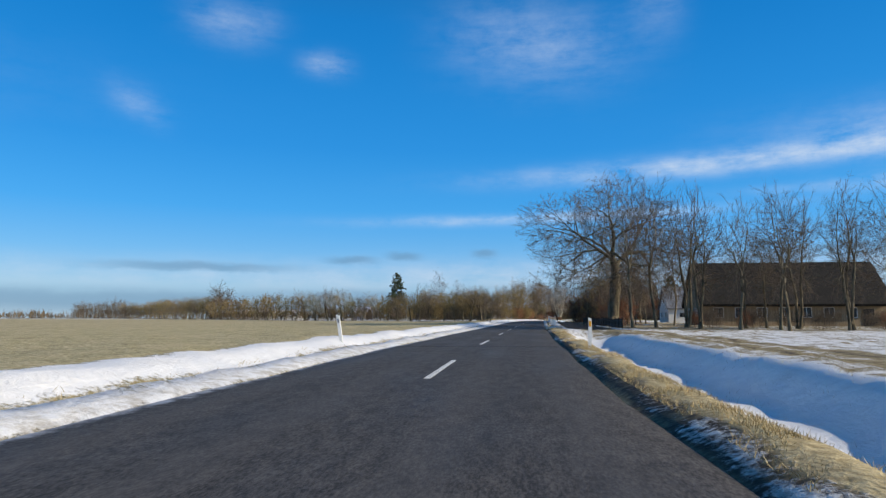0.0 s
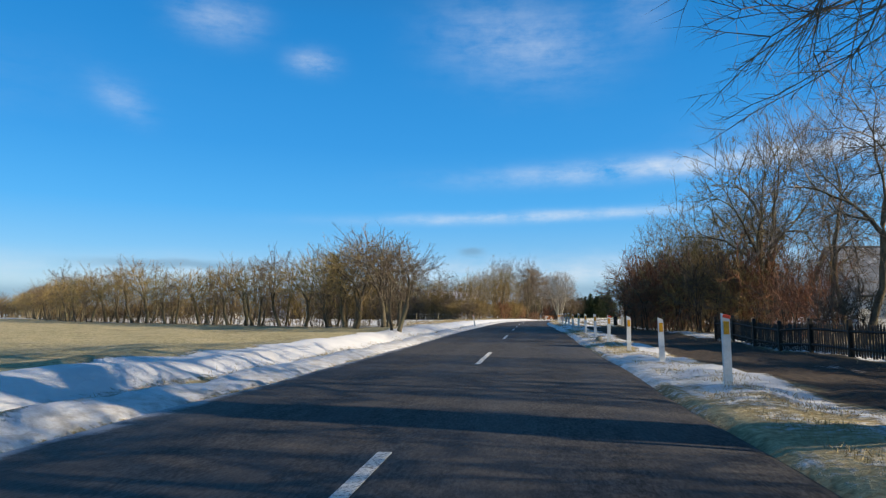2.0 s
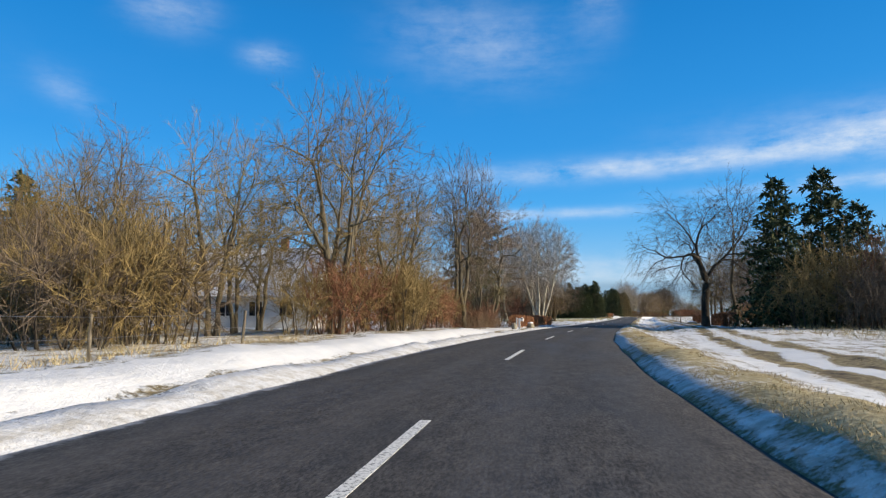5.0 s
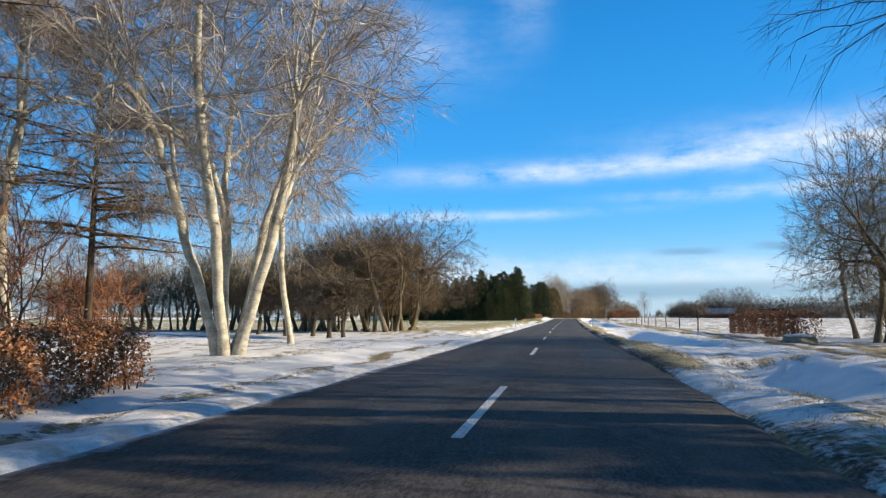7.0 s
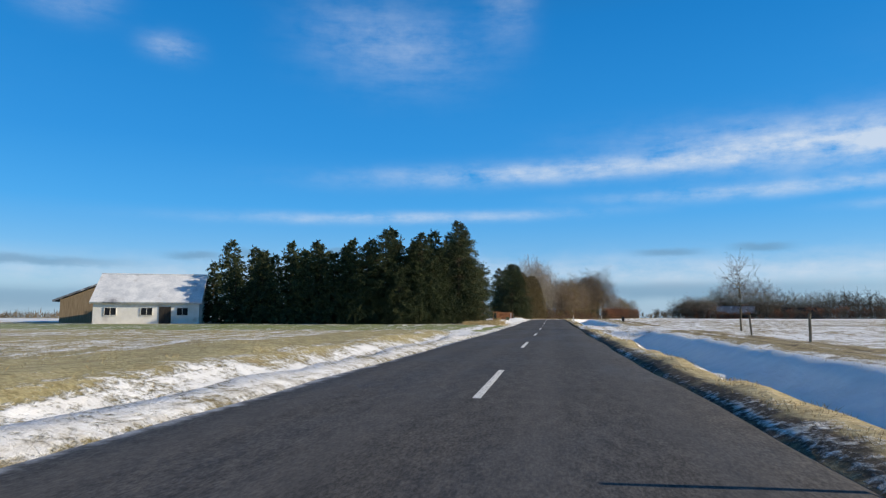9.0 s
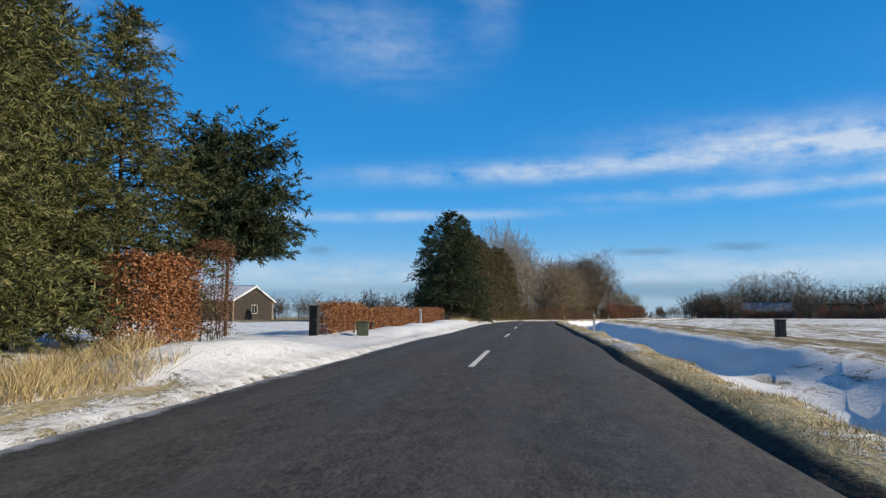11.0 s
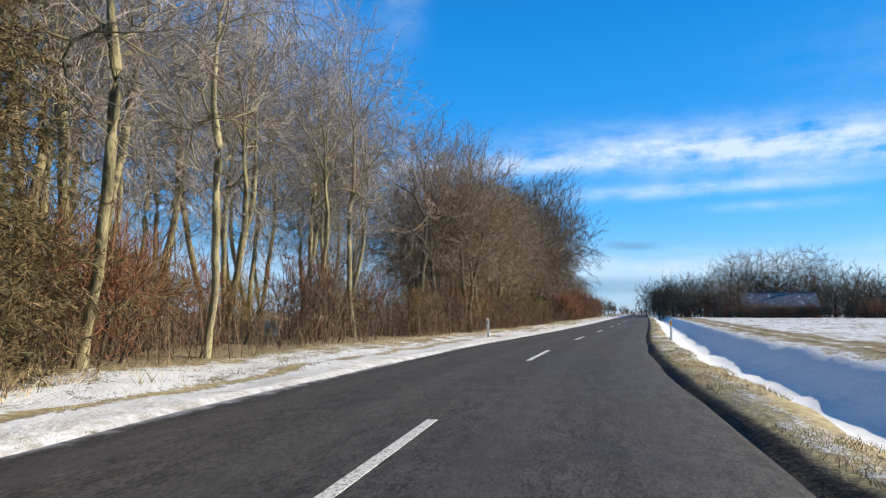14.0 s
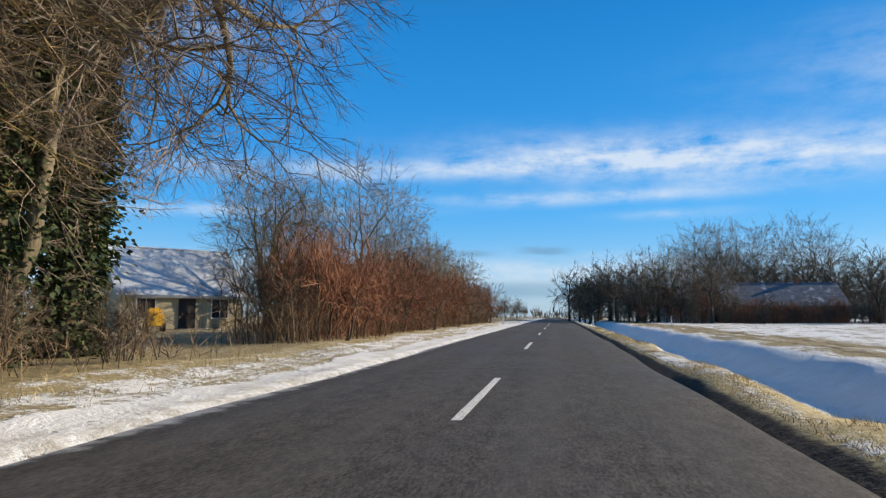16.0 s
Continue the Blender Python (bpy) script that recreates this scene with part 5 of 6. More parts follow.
def shelter(s, d):
    """A dark boarded roadside shelter with a pale corner post and a flat roof."""
    ob = thing("roadside_shelter", at(s, d), "dark boarded roadside shelter with a pale corner post and flat roof", "shelter")
    for k in range(15):
        part("wall_board", box_mesh("shelter_board", 0.19, 0.03, 2.2, M_DARKWOOD, 0.005), ob, "", pose(0.1 + 0.205 * k, 0, -0.05))
    part("back_wall", box_mesh("shelter_back", 0.08, 1.6, 2.2, M_DARKWOOD, 0.01), ob, "", pose(3.15, 0.85, -0.05))
    part("side_wall", box_mesh("shelter_side", 3.1, 0.08, 2.2, M_DARKWOOD, 0.01), ob, "", pose(1.6, 1.62, -0.05))
    part("corner_post", box_mesh("shelter_post", 0.26, 0.26, 2.25, M_PLASTER, 0.02), ob, "pale grey plastered corner post", pose(-0.16, 0.05, -0.1))
    part("roof", box_mesh("shelter_roof", 3.6, 2.0, 0.1, M_DARKWOOD, 0.02), ob, "", pose(1.5, 0.8, 2.16))
    part("roof_snow", box_mesh("shelter_snow", 3.3, 1.7, 0.03, M_SNOW, 0.01), ob, "thin snow on the roof", pose(1.55, 0.85, 2.262))
    return ob


shelter(138.6, 10.0)
bin_post(138.9, 9.25, 0.34, 0.8, "grey bin beside the boarded shelter", M_BLACK)

# ---- planting, stretch by stretch ----
R1 = random.Random(5)
# first stretch, right: old oak, companions, the row before the thatched barn
plant("oak", 79.7, 10.9, 1.0, 20)
plant("slim0", 69.3, 11.6, 1.25)
plant("slim1", 71.5, 14.2, 1.1)
plant("slim2", 74.4, 17.8, 1.1)
for s, d, k in ((64, 20, 0), (66, 24, 1), (70, 27, 2), (74, 25.4, 0), (68, 31, 1), (72, 37, 0), (88, 19, 1), (62, 28, 2), (66, 35, 0), (60, 40, 1), (61, 23, 0), (67, 17.5, 2), (63, 32, 1), (71, 22.5, 1)):
    plant("slim%d" % k, s, d, R1.uniform(0.72, 0.9), rng=R1)
for s, d, k, z in ((84, 12.5, 0, 0.45), (90, 12, 2, 0.5), (94, 13.5, 0, 0.55), (99, 12, 2, 0.65), (104, 12.5, 0, 0.85), (108, 14, 2, 1.0), (76, 19, 0, 0.5), (112, 12.5, 1, 1.1), (70, 22, 0, 0.45), (68, 28, 2, 0.45), (66, 33, 0, 0.45)):
    plant("bush%d" % k, s, d, z, rng=R1)
plant("woody0", 105, 15.5, 0.7, rng=R1)
for s, d, z in ((73, 20, 0.6), (75, 24, 0.55), (77, 28, 0.5), (73, 31, 0.55), (79, 26, 0.6), (76, 36, 0.5), (81, 31, 0.55), (71, 34.5, 0.45), (82, 22, 0.6)):
    plant("bush2", s, d, z, rng=R1)
# dark thicket and bare trees past the picket fence
for k in range(16):
    if k % 3 == 0:
        plant("woody1", 113 + k * 1.5, R1.uniform(11.5, 15), R1.uniform(0.68, 0.8), rng=R1)
    plant("bush%d" % (0, 2, 0, 1)[k % 4], 112 + k * 1.55, R1.uniform(9.4, 14.5), R1.uniform(1.15, 1.45), rng=R1)
for s, d, k in ((108, 16, 1), (112, 14, 2), (104, 18, 0), (116, 19, 2), (100, 16, 1), (126, 18, 0), (132, 16, 1), (139, 12.5, 0)):
    plant("slim%d" % k, s, d, R1.uniform(0.55, 0.75), rng=R1)
# hedgerow across the left field
for k in range(54):
    f = (k / 53.0) ** 1.45
    d = -6.6 - 235 * f
    s = 110.5 + float(np.interp(-d, [6, 20, 39, 94, 215, 330], [0, 14, 32, 74, 150, 215])) + R1.uniform(-1.5, 1.5)
    plant("gnarl%d" % (k % 3), s, d + R1.uniform(-0.7, 0.7), R1.uniform(0.85, 1.05) * (0.98 if k < 14 else 1.3 if k < 30 else 1.6), rng=R1)
for k in range(52):
    d = -7.5 - 2.1 * k
    s = 111 + float(np.interp(-d, [6, 20, 39, 94, 215], [0, 14, 32, 74, 150]))
    plant("bush%d" % (2, 1, 2)[k % 3], s + 1.5, d, R1.uniform(0.6, 0.9), rng=R1)
plant("gnarl0", 106.4, -5.3, 0.76, 0, label="leaning leafless tree at the end of the hedgerow")
for k in range(28):
    d = -110 - 7.2 * k
    plant("far%d" % (k % 2), 116 + float(np.interp(-d, [6, 20, 39, 94, 215, 330], [0, 14, 32, 74, 150, 215])) + R1.uniform(-2, 3), d, R1.uniform(0.44, 0.6), rng=R1)
# grove round the white house
plant("spruce_far", 256, 27, 1.0, 0)
plant("spruce_far", 237.8, -64.4, 1.36, 10)
for s, d, k, z in ((207, -9.5, 0, 1.0), (212, -12, 0, 0.95), (204, -14, 0, 0.8), (218, -10.5, 0, 0.85), (222, -14, 0, 0.8), (199, -16, 0, 0.62), (203, -22, 0, 0.66), (208, -27, 0, 0.7), (213, -31, 0, 0.7), (217, -36, 0, 0.75), (222, -41, 0, 0.8), (228, -46, 0, 0.8), (233, -51, 0, 0.75), (209, -16, 0, 0.7), (215, -18, 0, 0.75), (226, -42, 1, 1.15), (230, -48, 0, 0.95), (222, -34, 2, 0.9), (214, -24, 0, 0.75), (236, -52, 1, 0.9), (240, -56, 2, 0.9),
                   (205, -20, 1, 0.7), (210, -24, 2, 0.7)):
    plant("slim%d" % k if k else "woody1", s, d, z, rng=R1)
for k in range(58):
    f = k / 57.0
    s, d = 193 + 40 * f + R1.uniform(-2, 2), -9.5 - 46 * f + R1.uniform(-2, 2)
    plant("bush%d" % ((1, 2, 1)[k % 3]), s, d, R1.uniform(1.15, 1.6) * (1 if d < -18 else 0.72), rng=R1)
for k in range(16):
    plant("bush%d" % ((1, 0, 1)[k % 3]), 205 + k * 1.35, R1.uniform(-10.5, -7.6), R1.uniform(0.75, 1.05), rng=R1)
for k in range(14):
    d = -240 - 9 * k
    plant("far%d" % (k % 2), 110 + float(np.interp(-d, [94, 215, 380], [74, 150, 240])), d, R1.uniform(0.75, 0.95), rng=R1)
# far hedge and wood behind the left meadow
for k in range(46):
    plant("far%d" % (k % 2), 300 + R1.uniform(-8, 8) + k * 0.85, -62 - 5.3 * k, R1.uniform(0.5, 0.75), rng=R1)
# right of the bend: conifers, shrubs, the dark weeping tree
for s, d, z in ((247.5, 17.7, 1.1), (250.6, 22.4, 1.2), (252.6, 34.1, 1.2), (249, 29, 0.95)):
    plant("spruce_far", s, d, z, rng=R1)
for s, d, k, z in ((243, 19, 1, 1.5), (246, 25, 0, 1.7), (244, 31, 0, 1.9), (247, 37, 0, 2.0), (240, 23, 2, 1.3), (241, 40, 2, 1.6), (238, 29, 2, 1.2), (239, 35, 1, 1.4), (245, 21.5, 1, 2.2), (247, 28, 0, 2.4), (248, 33, 2, 2.3), (246, 39, 0, 2.5), (249, 44, 2, 2.3), (243, 25, 2, 1.9)):
    plant("bush%d" % k, s, d, z, rng=R1)
for s, d, k, z in ((235, 26, 0, 0.6), (244, 42, 1, 0.8), (236, 46, 2, 0.7), (240, 52, 0, 0.8)):
    plant("slim%d" % k, s, d, z, rng=R1)
plant("weeping", 256.9, 11.9, 1.0, 130)
plant("slim1", 259.5, 15.5, 1.2, rng=R1)
# bare trees behind the hedge; the last is an unseen addition to shade the road
for s, d, k, z in ((262, 18, 0, 0.9), (268, 20, 2, 0.85), (275, 18.5, 0, 0.9), (281, 21, 1, 0.85), (287, 19.5, 2, 0.8), (272, 24, 1, 0.9), (265, 25, 0, 0.95), (279, 14.8, 1, 0.85), (284, 16, 0, 0.85), (290, 17.5, 0, 0.8)):
    plant("woody%d" % (k % 2), s, d, z, rng=R1)
plant("weeping", 283.4, 16.3, 0.5, rng=R1, label="small spreading leafless garden tree")
for k in range(12):
    plant("bush%d" % (k % 3), 256 + 3.2 * k, R1.uniform(17, 22), R1.uniform(0.6, 0.9), rng=R1)
# left garden: larches, birches, the wood edge
plant("woody0", 233.6, -7.2, 0.95, rng=R1)
plant("slim2", 235.0, -9.0, 1.0, rng=R1)
plant("gnarl1", 232.8, -7.6, 1.2, rng=R1)
for s, d, k, z in ((229, -9, 0, 1.0), (231, -13, 1, 1.0), (226, -7.5, 2, 0.9), (236, -16, 2, 0.9), (240, -22, 0, 0.9), (246, -27, 1, 0.8), (262, -31, 1, 0.85), (266, -25, 0, 0.9), (258, -36, 2, 0.85), (270, -40, 1, 0.9), (274, -33, 0, 0.8), (250, -42, 2, 0.9), (244, -36, 0, 0.8)):
    plant("slim%d" % k, s, d, z, rng=R1)
plant("larch", 268.5, -14.8, 0.85, 20)
plant("larch", 256.8, -12.9, 1.0, 140)
plant("larch", 262.5, -19.0, 0.7, 240)
plant("birch", 264.6, -7.6, 1.0, 60)
plant("birch_one", 273.3, -9.5, 1.0, rng=R1)
plant("birch_one", 261.5, -11.2, 0.95, rng=R1)
plant("slim0", 262, -16.5, 0.85, rng=R1)
for s, d, k, z in ((259, -10, 0, 0.9), (262, -14, 2, 1.0), (266, -19, 2, 1.1), (270, -16, 0, 0.9), (256, -19, 1, 0.9), (250, -24, 2, 1.0), (245, -30, 2, 1.1), (228, -8.5, 0, 0.6), (230.5, -6.8, 0, 0.5), (227, -11, 0, 0.8)):
    plant("bush%d" % k, s, d, z, rng=R1)
for k in range(38):
    f = (k / 37.0) ** 1.3
    plant("gnarl%d" % ((0, 2, 0, 1)[k % 4]) if k % 3 else "woody%d" % (k % 2), 292 + 8 * f + R1.uniform(-2, 2), -9.2 - 34 * f, (1.28 if k % 3 else 0.6) * (1 - 0.3 * f) * R1.uniform(0.9, 1.08), rng=R1)
for k in range(14):
    plant("woody%d" % (k % 2), 300 + R1.uniform(-3, 3), -44 - 5.5 * k, R1.uniform(0.7, 0.85), rng=R1)
plant("oak", 294.6, -9.4, 0.5, 300, label="wide leafless tree at the end of the garden trees")
plant("oak", 295.6, -13.2, 0.5, 80, label="wide leafless tree among the garden trees")
for s, d, z in ((280.8, -9.9, 1.0), (281.2, -10.8, 1.2), (284.7, -14.7, 1.25), (287, -20, 1.2), (283, -12.4, 1.15), (286, -17, 1.2)):
    plant("clipped", s, d, z, rng=R1)
# spruce stand before the farm
for s, d, z in ((397.5, -9.8, 0.9),  (394, -13.5, 0.95), (393, -17.5, 1.0), (393.5, -21.5, 0.95), (394, -25.5, 0.9), (395, -29.5, 0.95), (396, -33.5, 0.85), (397, -37.5, 0.8), (398, -41, 0.75),
                (399, -13, 0.95), (398.5, -18, 1.0), (399, -24, 0.95), (400, -30, 0.9), (402.5, -13.5, 0.8), (391.5, -15.5, 0.6), (401, -36, 0.9), (395.5, -11.6, 0.8), (392.5, -19.5, 0.85), (393.2, -23.6, 0.8), (394.2, -27.4, 0.85), (395.2, -31.6, 0.8), (396.2, -14.4, 0.9), (395, -16.6, 0.9), (399.8, -10.6, 0.85), (394.4, -12.2, 0.7), (397.6, -20.4, 1.0), (393.6, -14.6, 0.8)):
    plant("spruce" if d > -20 and s < 398 else "spruce_far", s, d, z * (0.9 if d > -15 else 0.88 if d > -20 else 0.78), rng=R1)
for k in range(10):
    plant("spruce_far", 402 + R1.uniform(-1, 3), -16 - 2.8 * k, R1.uniform(0.7, 0.85), rng=R1)
plant("pine", 415.2, -10.2, 1.0, 30)
plant("spruce_hi", 401.6, -9.7, 1.0, 40)
plant("spruce_hi", 407.5, -12.6, 0.95, rng=R1)
for s, d, z in ((409, -13.5, 0.85), (405, -15.5, 0.9), (408, -17.5, 0.8), (403.5, -12.0, 0.85), (411.0, -11.9, 0.95)):
    plant("spruce_hi", s, d, z, rng=R1, label="shaggy olive-green spruce beside the drive")
# spruces past the hedge
plant("spruce_open", 459.4, -7.3, 1.0, rng=R1)
plant("bush0", 452.6, -7.6, 0.36, rng=R1)
for s, d, z in ((463.4, -6.7, 0.95), (465.3, -6.6, 1.08), (469.6, -6.5, 1.0), (474, -6.6, 1.05), (478.5, -6.6, 1.0), (483.0, -6.8, 1.0), (487.5, -6.9, 1.05), (492.0, -7.0, 1.08), (496.5, -7.2, 1.0), (500.5, -8.0, 0.8),
                (467, -10.8, 0.92), (476, -11, 0.95), (486, -11.2, 1.05), (494, -11.5, 1.05)):
    plant("spruce" if d < -10 or s == 463.4 else "spruce_b", s, d, z, rng=R1)
for k in range(14):
    plant("bush%d" % (2, 0, 1)[k % 3], 502 + 2.2 * k, R1.uniform(-11.5, -8), R1.uniform(0.65, 0.95), rng=R1)
for k in range(17):
    plant("bush%d" % (2, 0, 2, 1)[k % 4], 528 + 2.25 * k, R1.uniform(-9.2, -7.4), R1.uniform(0.55, 0.85), rng=R1)
# hedgerow far behind the gardens
for k in range(26):
    plant("far%d" % (k % 2), 500 + R1.uniform(-4, 4), -20 - 4.2 * k, R1.uniform(0.34, 0.52), rng=R1)
for k in range(20):
    plant("bush2", 496 + R1.uniform(-3, 3), -22 - 5 * k, R1.uniform(0.9, 1.3), rng=R1)
for s, d, z in ((500.5, -9.5, 1.1), (502, -12, 1.3), (503.5, -9.8, 1.0), (505.5, -12.5, 1.25), (507, -10.5, 0.95), (499.5, -13, 1.3)):
    plant("bush1", s, d, z, rng=R1)
# bare wood on the outside of the bend
for k in range(58):
    s = 499 + 2.05 * k
    if 578 < s < 604 or k < 2:
        continue
    d = R1.choice((-7.6, -9.0, -11.0, -13.5, -16.5)) + R1.uniform(-0.6, 0.6)
    if s > 556:
        d -= 5
    plant("pole%d" % (k % 2) if s < 527 else "woody%d" % (k % 4 == 0), s, d, R1.uniform(0.82, 1.06), rng=R1)
for k in range(13):
    plant("pole%d" % (k % 2), 504 + 2.1 * k, R1.uniform(-18, -9.5), R1.uniform(0.95, 1.15), rng=R1)
for k in range(11):
    plant("woody%d" % (k % 2), 531 + 4.2 * k, R1.uniform(-10.6, -8.9), R1.uniform(0.9, 1.08), rng=R1)
for s, d, z in ((569.5, -7.9, 0.42), (572.5, -8.6, 0.5), (575, -7.8, 0.4), (566.5, -8.3, 0.5)):
    plant("bush2", s, d, z, rng=R1)
for s, d, z in ((560, -10.5, 1.0), (564.5, -9.2, 1.05), (569, -11.5, 1.0), (573, -9.4, 1.08), (577.0, -10.7, 1.25), (572, -14, 1.1)):
    plant("ivied", s, d, z, rng=R1)
for k in range(56):
    plant("bush%d" % (0 if k % 5 else 2), 585.5 + 1.05 * k, R1.uniform(-10.5, -7.4), R1.uniform(0.85, 1.2), rng=R1)
for k in range(10):
    plant("woody%d" % (k % 2), 619 + 3.6 * k, R1.uniform(-14, -11), R1.uniform(0.62, 0.8), rng=R1)
# wood round the long farmhouse and beyond
for k in range(66):
    plant("far%d" % (k % 2), 684 + R1.uniform(-4, 16), 5 + 2.6 * k, R1.uniform(0.8, 1.15), rng=R1)
for k in range(46):
    plant("far%d" % (k % 2), 678 + R1.uniform(-2, 4), 3 + 3.4 * k, R1.uniform(0.6, 0.85), rng=R1)
for k in range(14):
    if 22 < 9 + 3.1 * k < 42:
        continue
    plant("far%d" % (k % 2), 659 + R1.uniform(-3, 3), 9 + 3.1 * k, R1.uniform(0.55, 0.8), rng=R1)
for k in range(22):
    plant("bush%d" % (2, 0)[k % 2], 674 + R1.uniform(-3, 3), 5 + 6.5 * k, R1.uniform(1.3, 1.8), rng=R1)
    plant("bush%d" % (2, 0)[k % 2], 658 + R1.uniform(-2, 2), 10 + 2.2 * k, R1.uniform(0.5, 0.75), rng=R1)
for k in range(44):
    plant("bush%d" % (2, 2, 0)[k % 3], 660 + R1.uniform(-2, 3), 12 + 1.9 * k, R1.uniform(0.8, 1.25) * (0.85 if 22 < 12 + 1.9 * k < 46 else 1.1), rng=R1)
for s, d, z in ((690, 33, 1.45), (694, 39, 1.5), (688, 44, 1.5), (686, 26, 1.4), (692, 29, 1.45), (690, 48, 1.3), (687, 21, 1.2), (660, 13, 0.85), (664, 20, 0.8), (660, 24, 0.75)):
    plant("woody%d" % (int(s) % 2), s, d, z, rng=R1)
for k in range(16):
    plant("far%d" % (k % 2), 690 + 7 * k, 7 + R1.uniform(-1, 4), R1.uniform(0.7, 0.95), rng=R1)
for k in range(10):
    plant("far%d" % (k % 2), 720 + 9 * k, -10 - R1.uniform(0, 5), R1.uniform(0.3, 0.5), rng=R1)
for k in range(30):
    plant("far%d" % (k % 2), 560 + R1.uniform(-10, 10) - k * 4.0, 150 + 2.5 * k, R1.uniform(0.6, 0.85), rng=R1)
plant("slim0", 373.5, 15, 0.42, rng=R1)


def far_woods(seed, count, label, spread):
    """Uneven distant woods as upright strokes."""
    rng = random.Random(seed)
    t = Tubes()
    for k in range(count):
        s, d = spread(rng)
        p = spot(s, d) if abs(d) < 130 and s < 790 else Vector((np.interp(s, S_FINE, RX) + d * math.cos(np.interp(s, S_FINE, TH)), np.interp(s, S_FINE, RY) - d * math.sin(np.interp(s, S_FINE, TH)), 0.6))
        hgt = (6.5 + 3.0 * noise.noise(Vector((s * 0.02, d * 0.02, seed))) + 1.5 * noise.noise(Vector((s * 0.11, d * 0.11, seed)))) * rng.uniform(0.55, 1.15)
        u = Vector((rng.uniform(-1, 1), rng.uniform(-1, 1), 0)).normalized()
        for j in range(5):
            a = p + Vector((rng.gauss(0, 1.2), rng.gauss(0, 1.2), hgt * rng.uniform(0, 0.55)))
            t.twig(a, a + Vector((rng.gauss(0, 0.8), rng.gauss(0, 0.8), hgt * rng.uniform(0.3, 0.6))), u, rng.uniform(0.12, 0.5))
    return stuff("far_woods", t, M_FARTWIG, label, "woods")


far_woods(71, 900, "low distant winter woods on the horizon", lambda r: (r.uniform(250, 700), -420 + r.gauss(0, 25)))
far_woods(72, 700, "low distant winter woods beyond the fields", lambda r: (r.uniform(330, 600), 175 + r.gauss(0, 10)))
far_woods(73, 500, "low distant winter woods at the end of the road", lambda r: (870 + r.uniform(0, 25), r.uniform(-260, 200)))

# clipped hedges
leaf_hedge(235.2, 257.8, -5.6, 0.9, 0.88, 2500, M_BEECH, "long clipped beech hedge with copper winter leaves", 1, 0.03, 0.065)
leaf_hedge(226.5, 231.0, -7.4, 1.0, 1.1, 500, M_DARKBEECH, "overgrown low hedge with rusty leaves", 2)
leaf_hedge(288.5, 304.5, 14.6, 1.4, 1.35, 900, M_DARKBEECH, "low clipped hedge with dull brown leaves", 3, leaf=0.11)
leaf_hedge(255.5, 270.5, 14.4, 1.3, 1.3, 900, M_DARKBEECH, "low clipped hedge with dull brown leaves by the drive", 4, leaf=0.11)
leaf_hedge(417.0, 450.5, -7.1, 0.8, 1.12, 3000, M_BEECH, "long beech hedge with withered copper leaves", 5, 0.05, 0.075)
leaf_hedge(406.8, 410.4, -9.1, 1.1, 2.3, 3200, M_BEECH, "tall beech hedge with copper leaves at the drive", 6)
leaf_hedge(410.4, 412.2, -8.8, 1.0, 2.9, 2600, M_DARKBEECH, "tall thin twiggy hedge end beside the drive", 7, 0.1, 0.065)

# ---- grass and undergrowth ----
grass_strip("verge_grass", -2, 56, 3.5, 4.5, 800, 0.02, 0.09, "dry yellow verge grass", 31)
grass_strip("verge_grass", 56, 215, 3.6, 5.0, 420, 0.02, 0.08, "dry yellow verge grass poking through snow", 32)
grass_strip("verge_grass", 215, 372, 3.6, 4.9, 300, 0.02, 0.08, "dry yellow verge grass poking through snow", 33)
grass_strip("verge_grass", 391, 620, 3.5, 4.45, 420, 0.02, 0.09, "dry yellow verge grass", 34)
grass_strip("bank_grass", -2, 110, -4.7, -4.0, 30, 0.04, 0.14, "dry grass along the snow bank", 35)
grass_strip("fence_grass", 116, 200, -8.6, -6.6, 130, 0.08, 0.36, "tall dry grass along the wire fence", 36, width=0.006)
grass_strip("tall_grass", 389, 403, -8.2, -4.6, 1700, 0.12, 0.5, "tall straw-coloured grass below the spruces", 37, width=0.006)
grass_strip("tall_grass", 455, 502, -6.8, -4.9, 160, 0.08, 0.4, "straw-coloured grass below the spruces", 38, width=0.01)
grass_strip("field_tufts", 200, 300, 14, 30, 60, 0.15, 0.6, "clumps of dry grass in the snowy field", 39, drop=lambda s: s > 246, width=0.015)
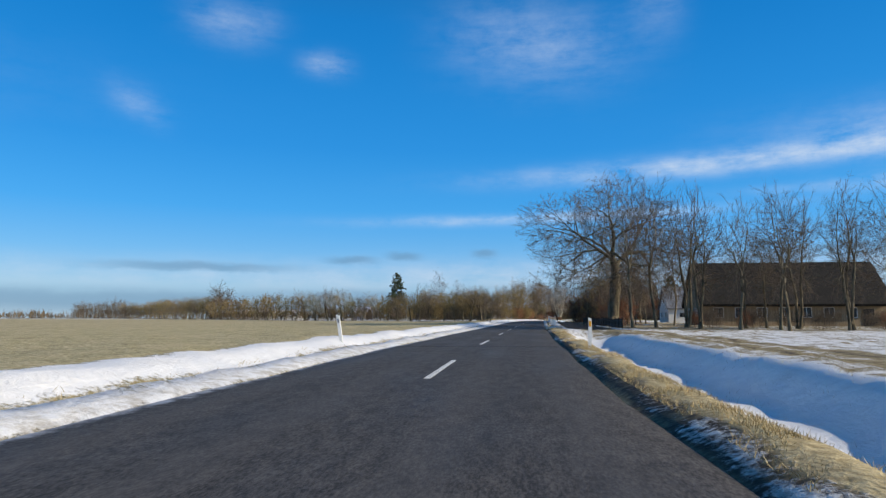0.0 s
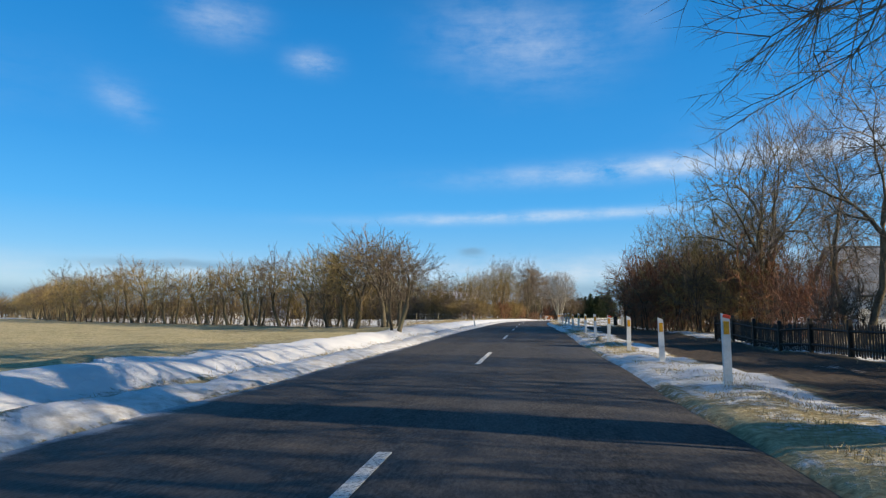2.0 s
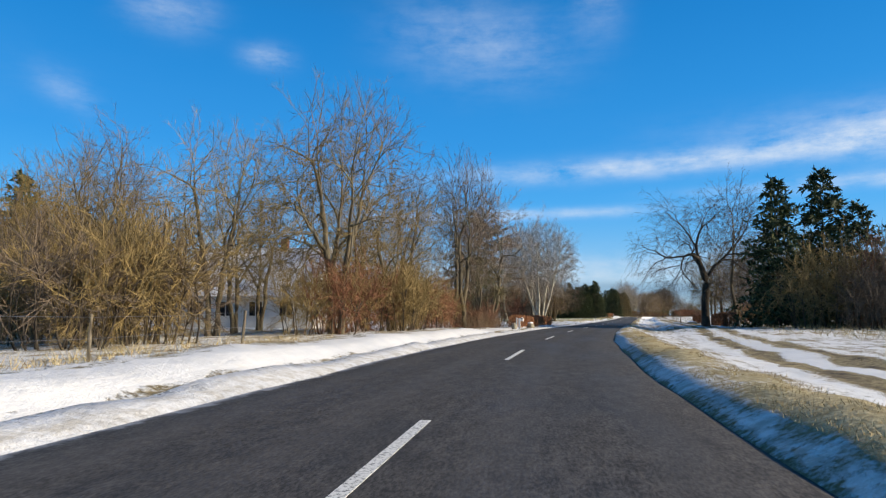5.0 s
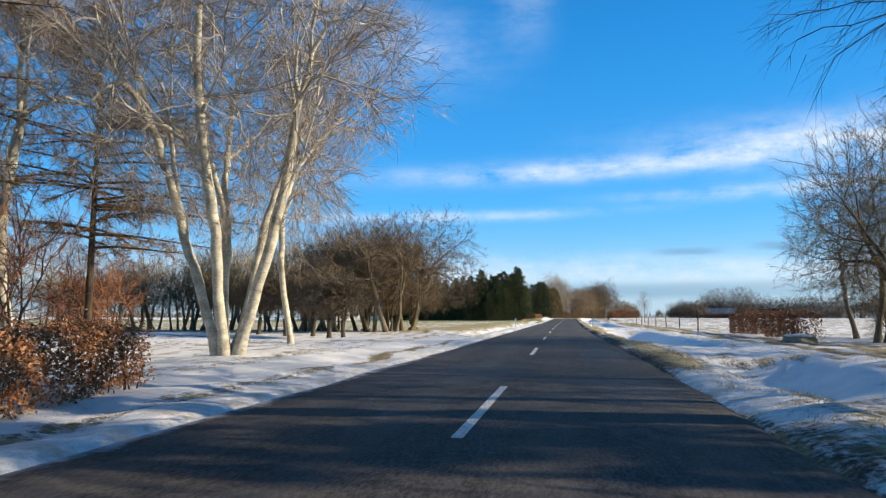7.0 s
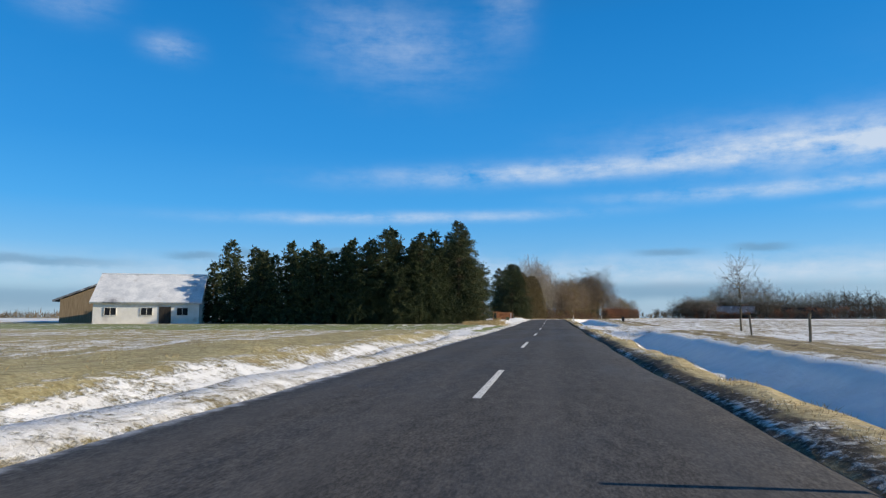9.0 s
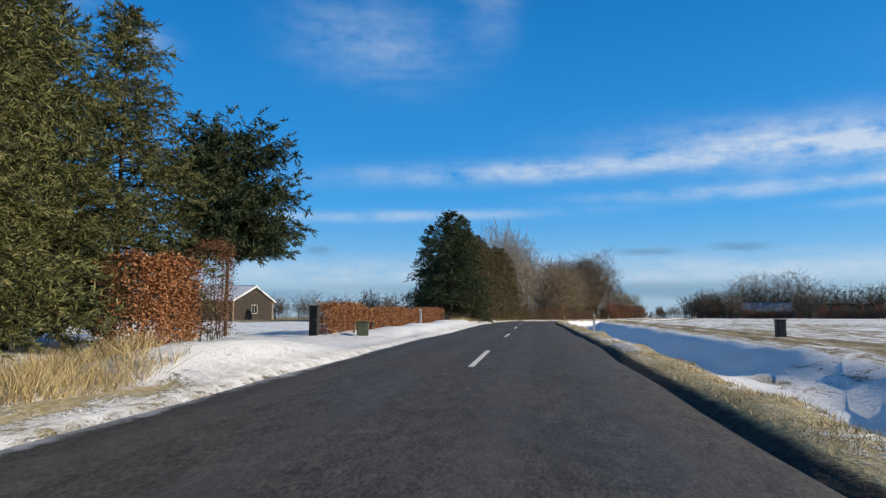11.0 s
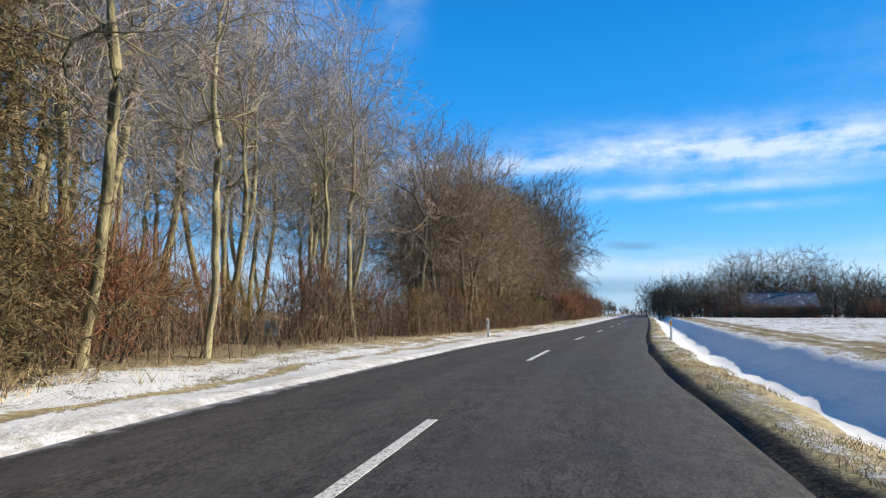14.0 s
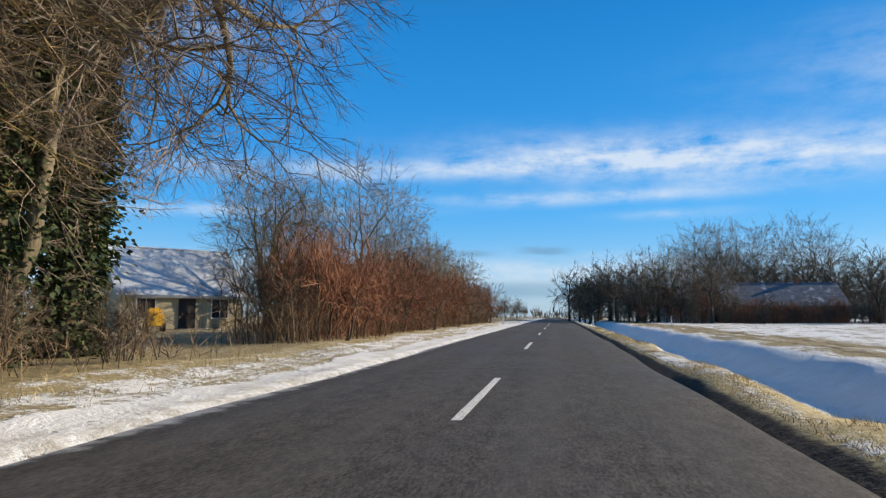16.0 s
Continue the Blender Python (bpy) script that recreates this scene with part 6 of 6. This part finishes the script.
grass_strip("ditch_weeds", -2, 50, 4.6, 8.6, 24, 0.04, 0.16, "dead weed stems in the snowy ditch", 42, M_STEM)
grass_strip("ditch_weeds", 393, 620, 4.6, 8.6, 10, 0.04, 0.14, "dead weed stems in the snowy ditch", 43, M_STEM)
grass_strip("track_grass", -2, 620, 8.4, 10.2, 40, 0.04, 0.16, "dry grass between snowy ruts", 44)
grass_strip("wood_litter", 500, 640, -7.6, -4.6, 75, 0.05, 0.22, "dry grass and leaves at the wood edge", 40, M_HAY)
grass_strip("stubble", 290, 372, -22, -5.5, 420, 0.03, 0.1, "dry stubble and weeds in the snow", 41)


def undergrowth(s0, s1, d0, d1, per_m, low, high, seed, label):
    rng = random.Random(seed)
    t = Tubes()
    places = [(rng.uniform(s0, s1), rng.uniform(d0, d1)) for k in range(int((s1 - s0) * per_m))]
    for p in spots([q[0] for q in places], [q[1] for q in places], -0.05):
        hgt = rng.uniform(low, high)
        q = p + Vector((rng.gauss(0, 0.26) * hgt, rng.gauss(0, 0.26) * hgt, hgt))
        t.spike(p, q, 0.008 + 0.003 * hgt)
        for j in range(12):
            a = p.lerp(q, rng.uniform(0.15, 0.95))
            c = Vector((rng.gauss(0, 0.22), rng.gauss(0, 0.22), rng.uniform(0.1, 0.5)))
            t.twig(a, a + c, across(rng, c), 0.007)
    return stuff("undergrowth", t, M_STEM, label, "undergrowth")


undergrowth(500, 567, -11.5, -6.7, 20, 0.4, 2.0, 61, "dense leafless saplings and brambles under the trees")
undergrowth(522, 566, -9.0, -6.4, 42, 0.6, 2.3, 66, "dense brushwood along the wood edge")
undergrowth(567, 578, -11.0, -6.6, 14, 0.3, 1.3, 67, "thin low brushwood at a gap in the wood edge")
undergrowth(583, 640, -10, -7.0, 40, 0.6, 2.4, 62, "dense red-brown saplings beside the road")
undergrowth(503, 520, -16, -9, 10, 1.0, 3.0, 63, "thin saplings under the trees")
undergrowth(458, 500, -7.5, -5.6, 10, 0.2, 1.0, 64, "dead stems below the spruces")
undergrowth(225, 234, -9, -6.0, 60, 0.3, 1.6, 65, "tangled brambles beside the drive")
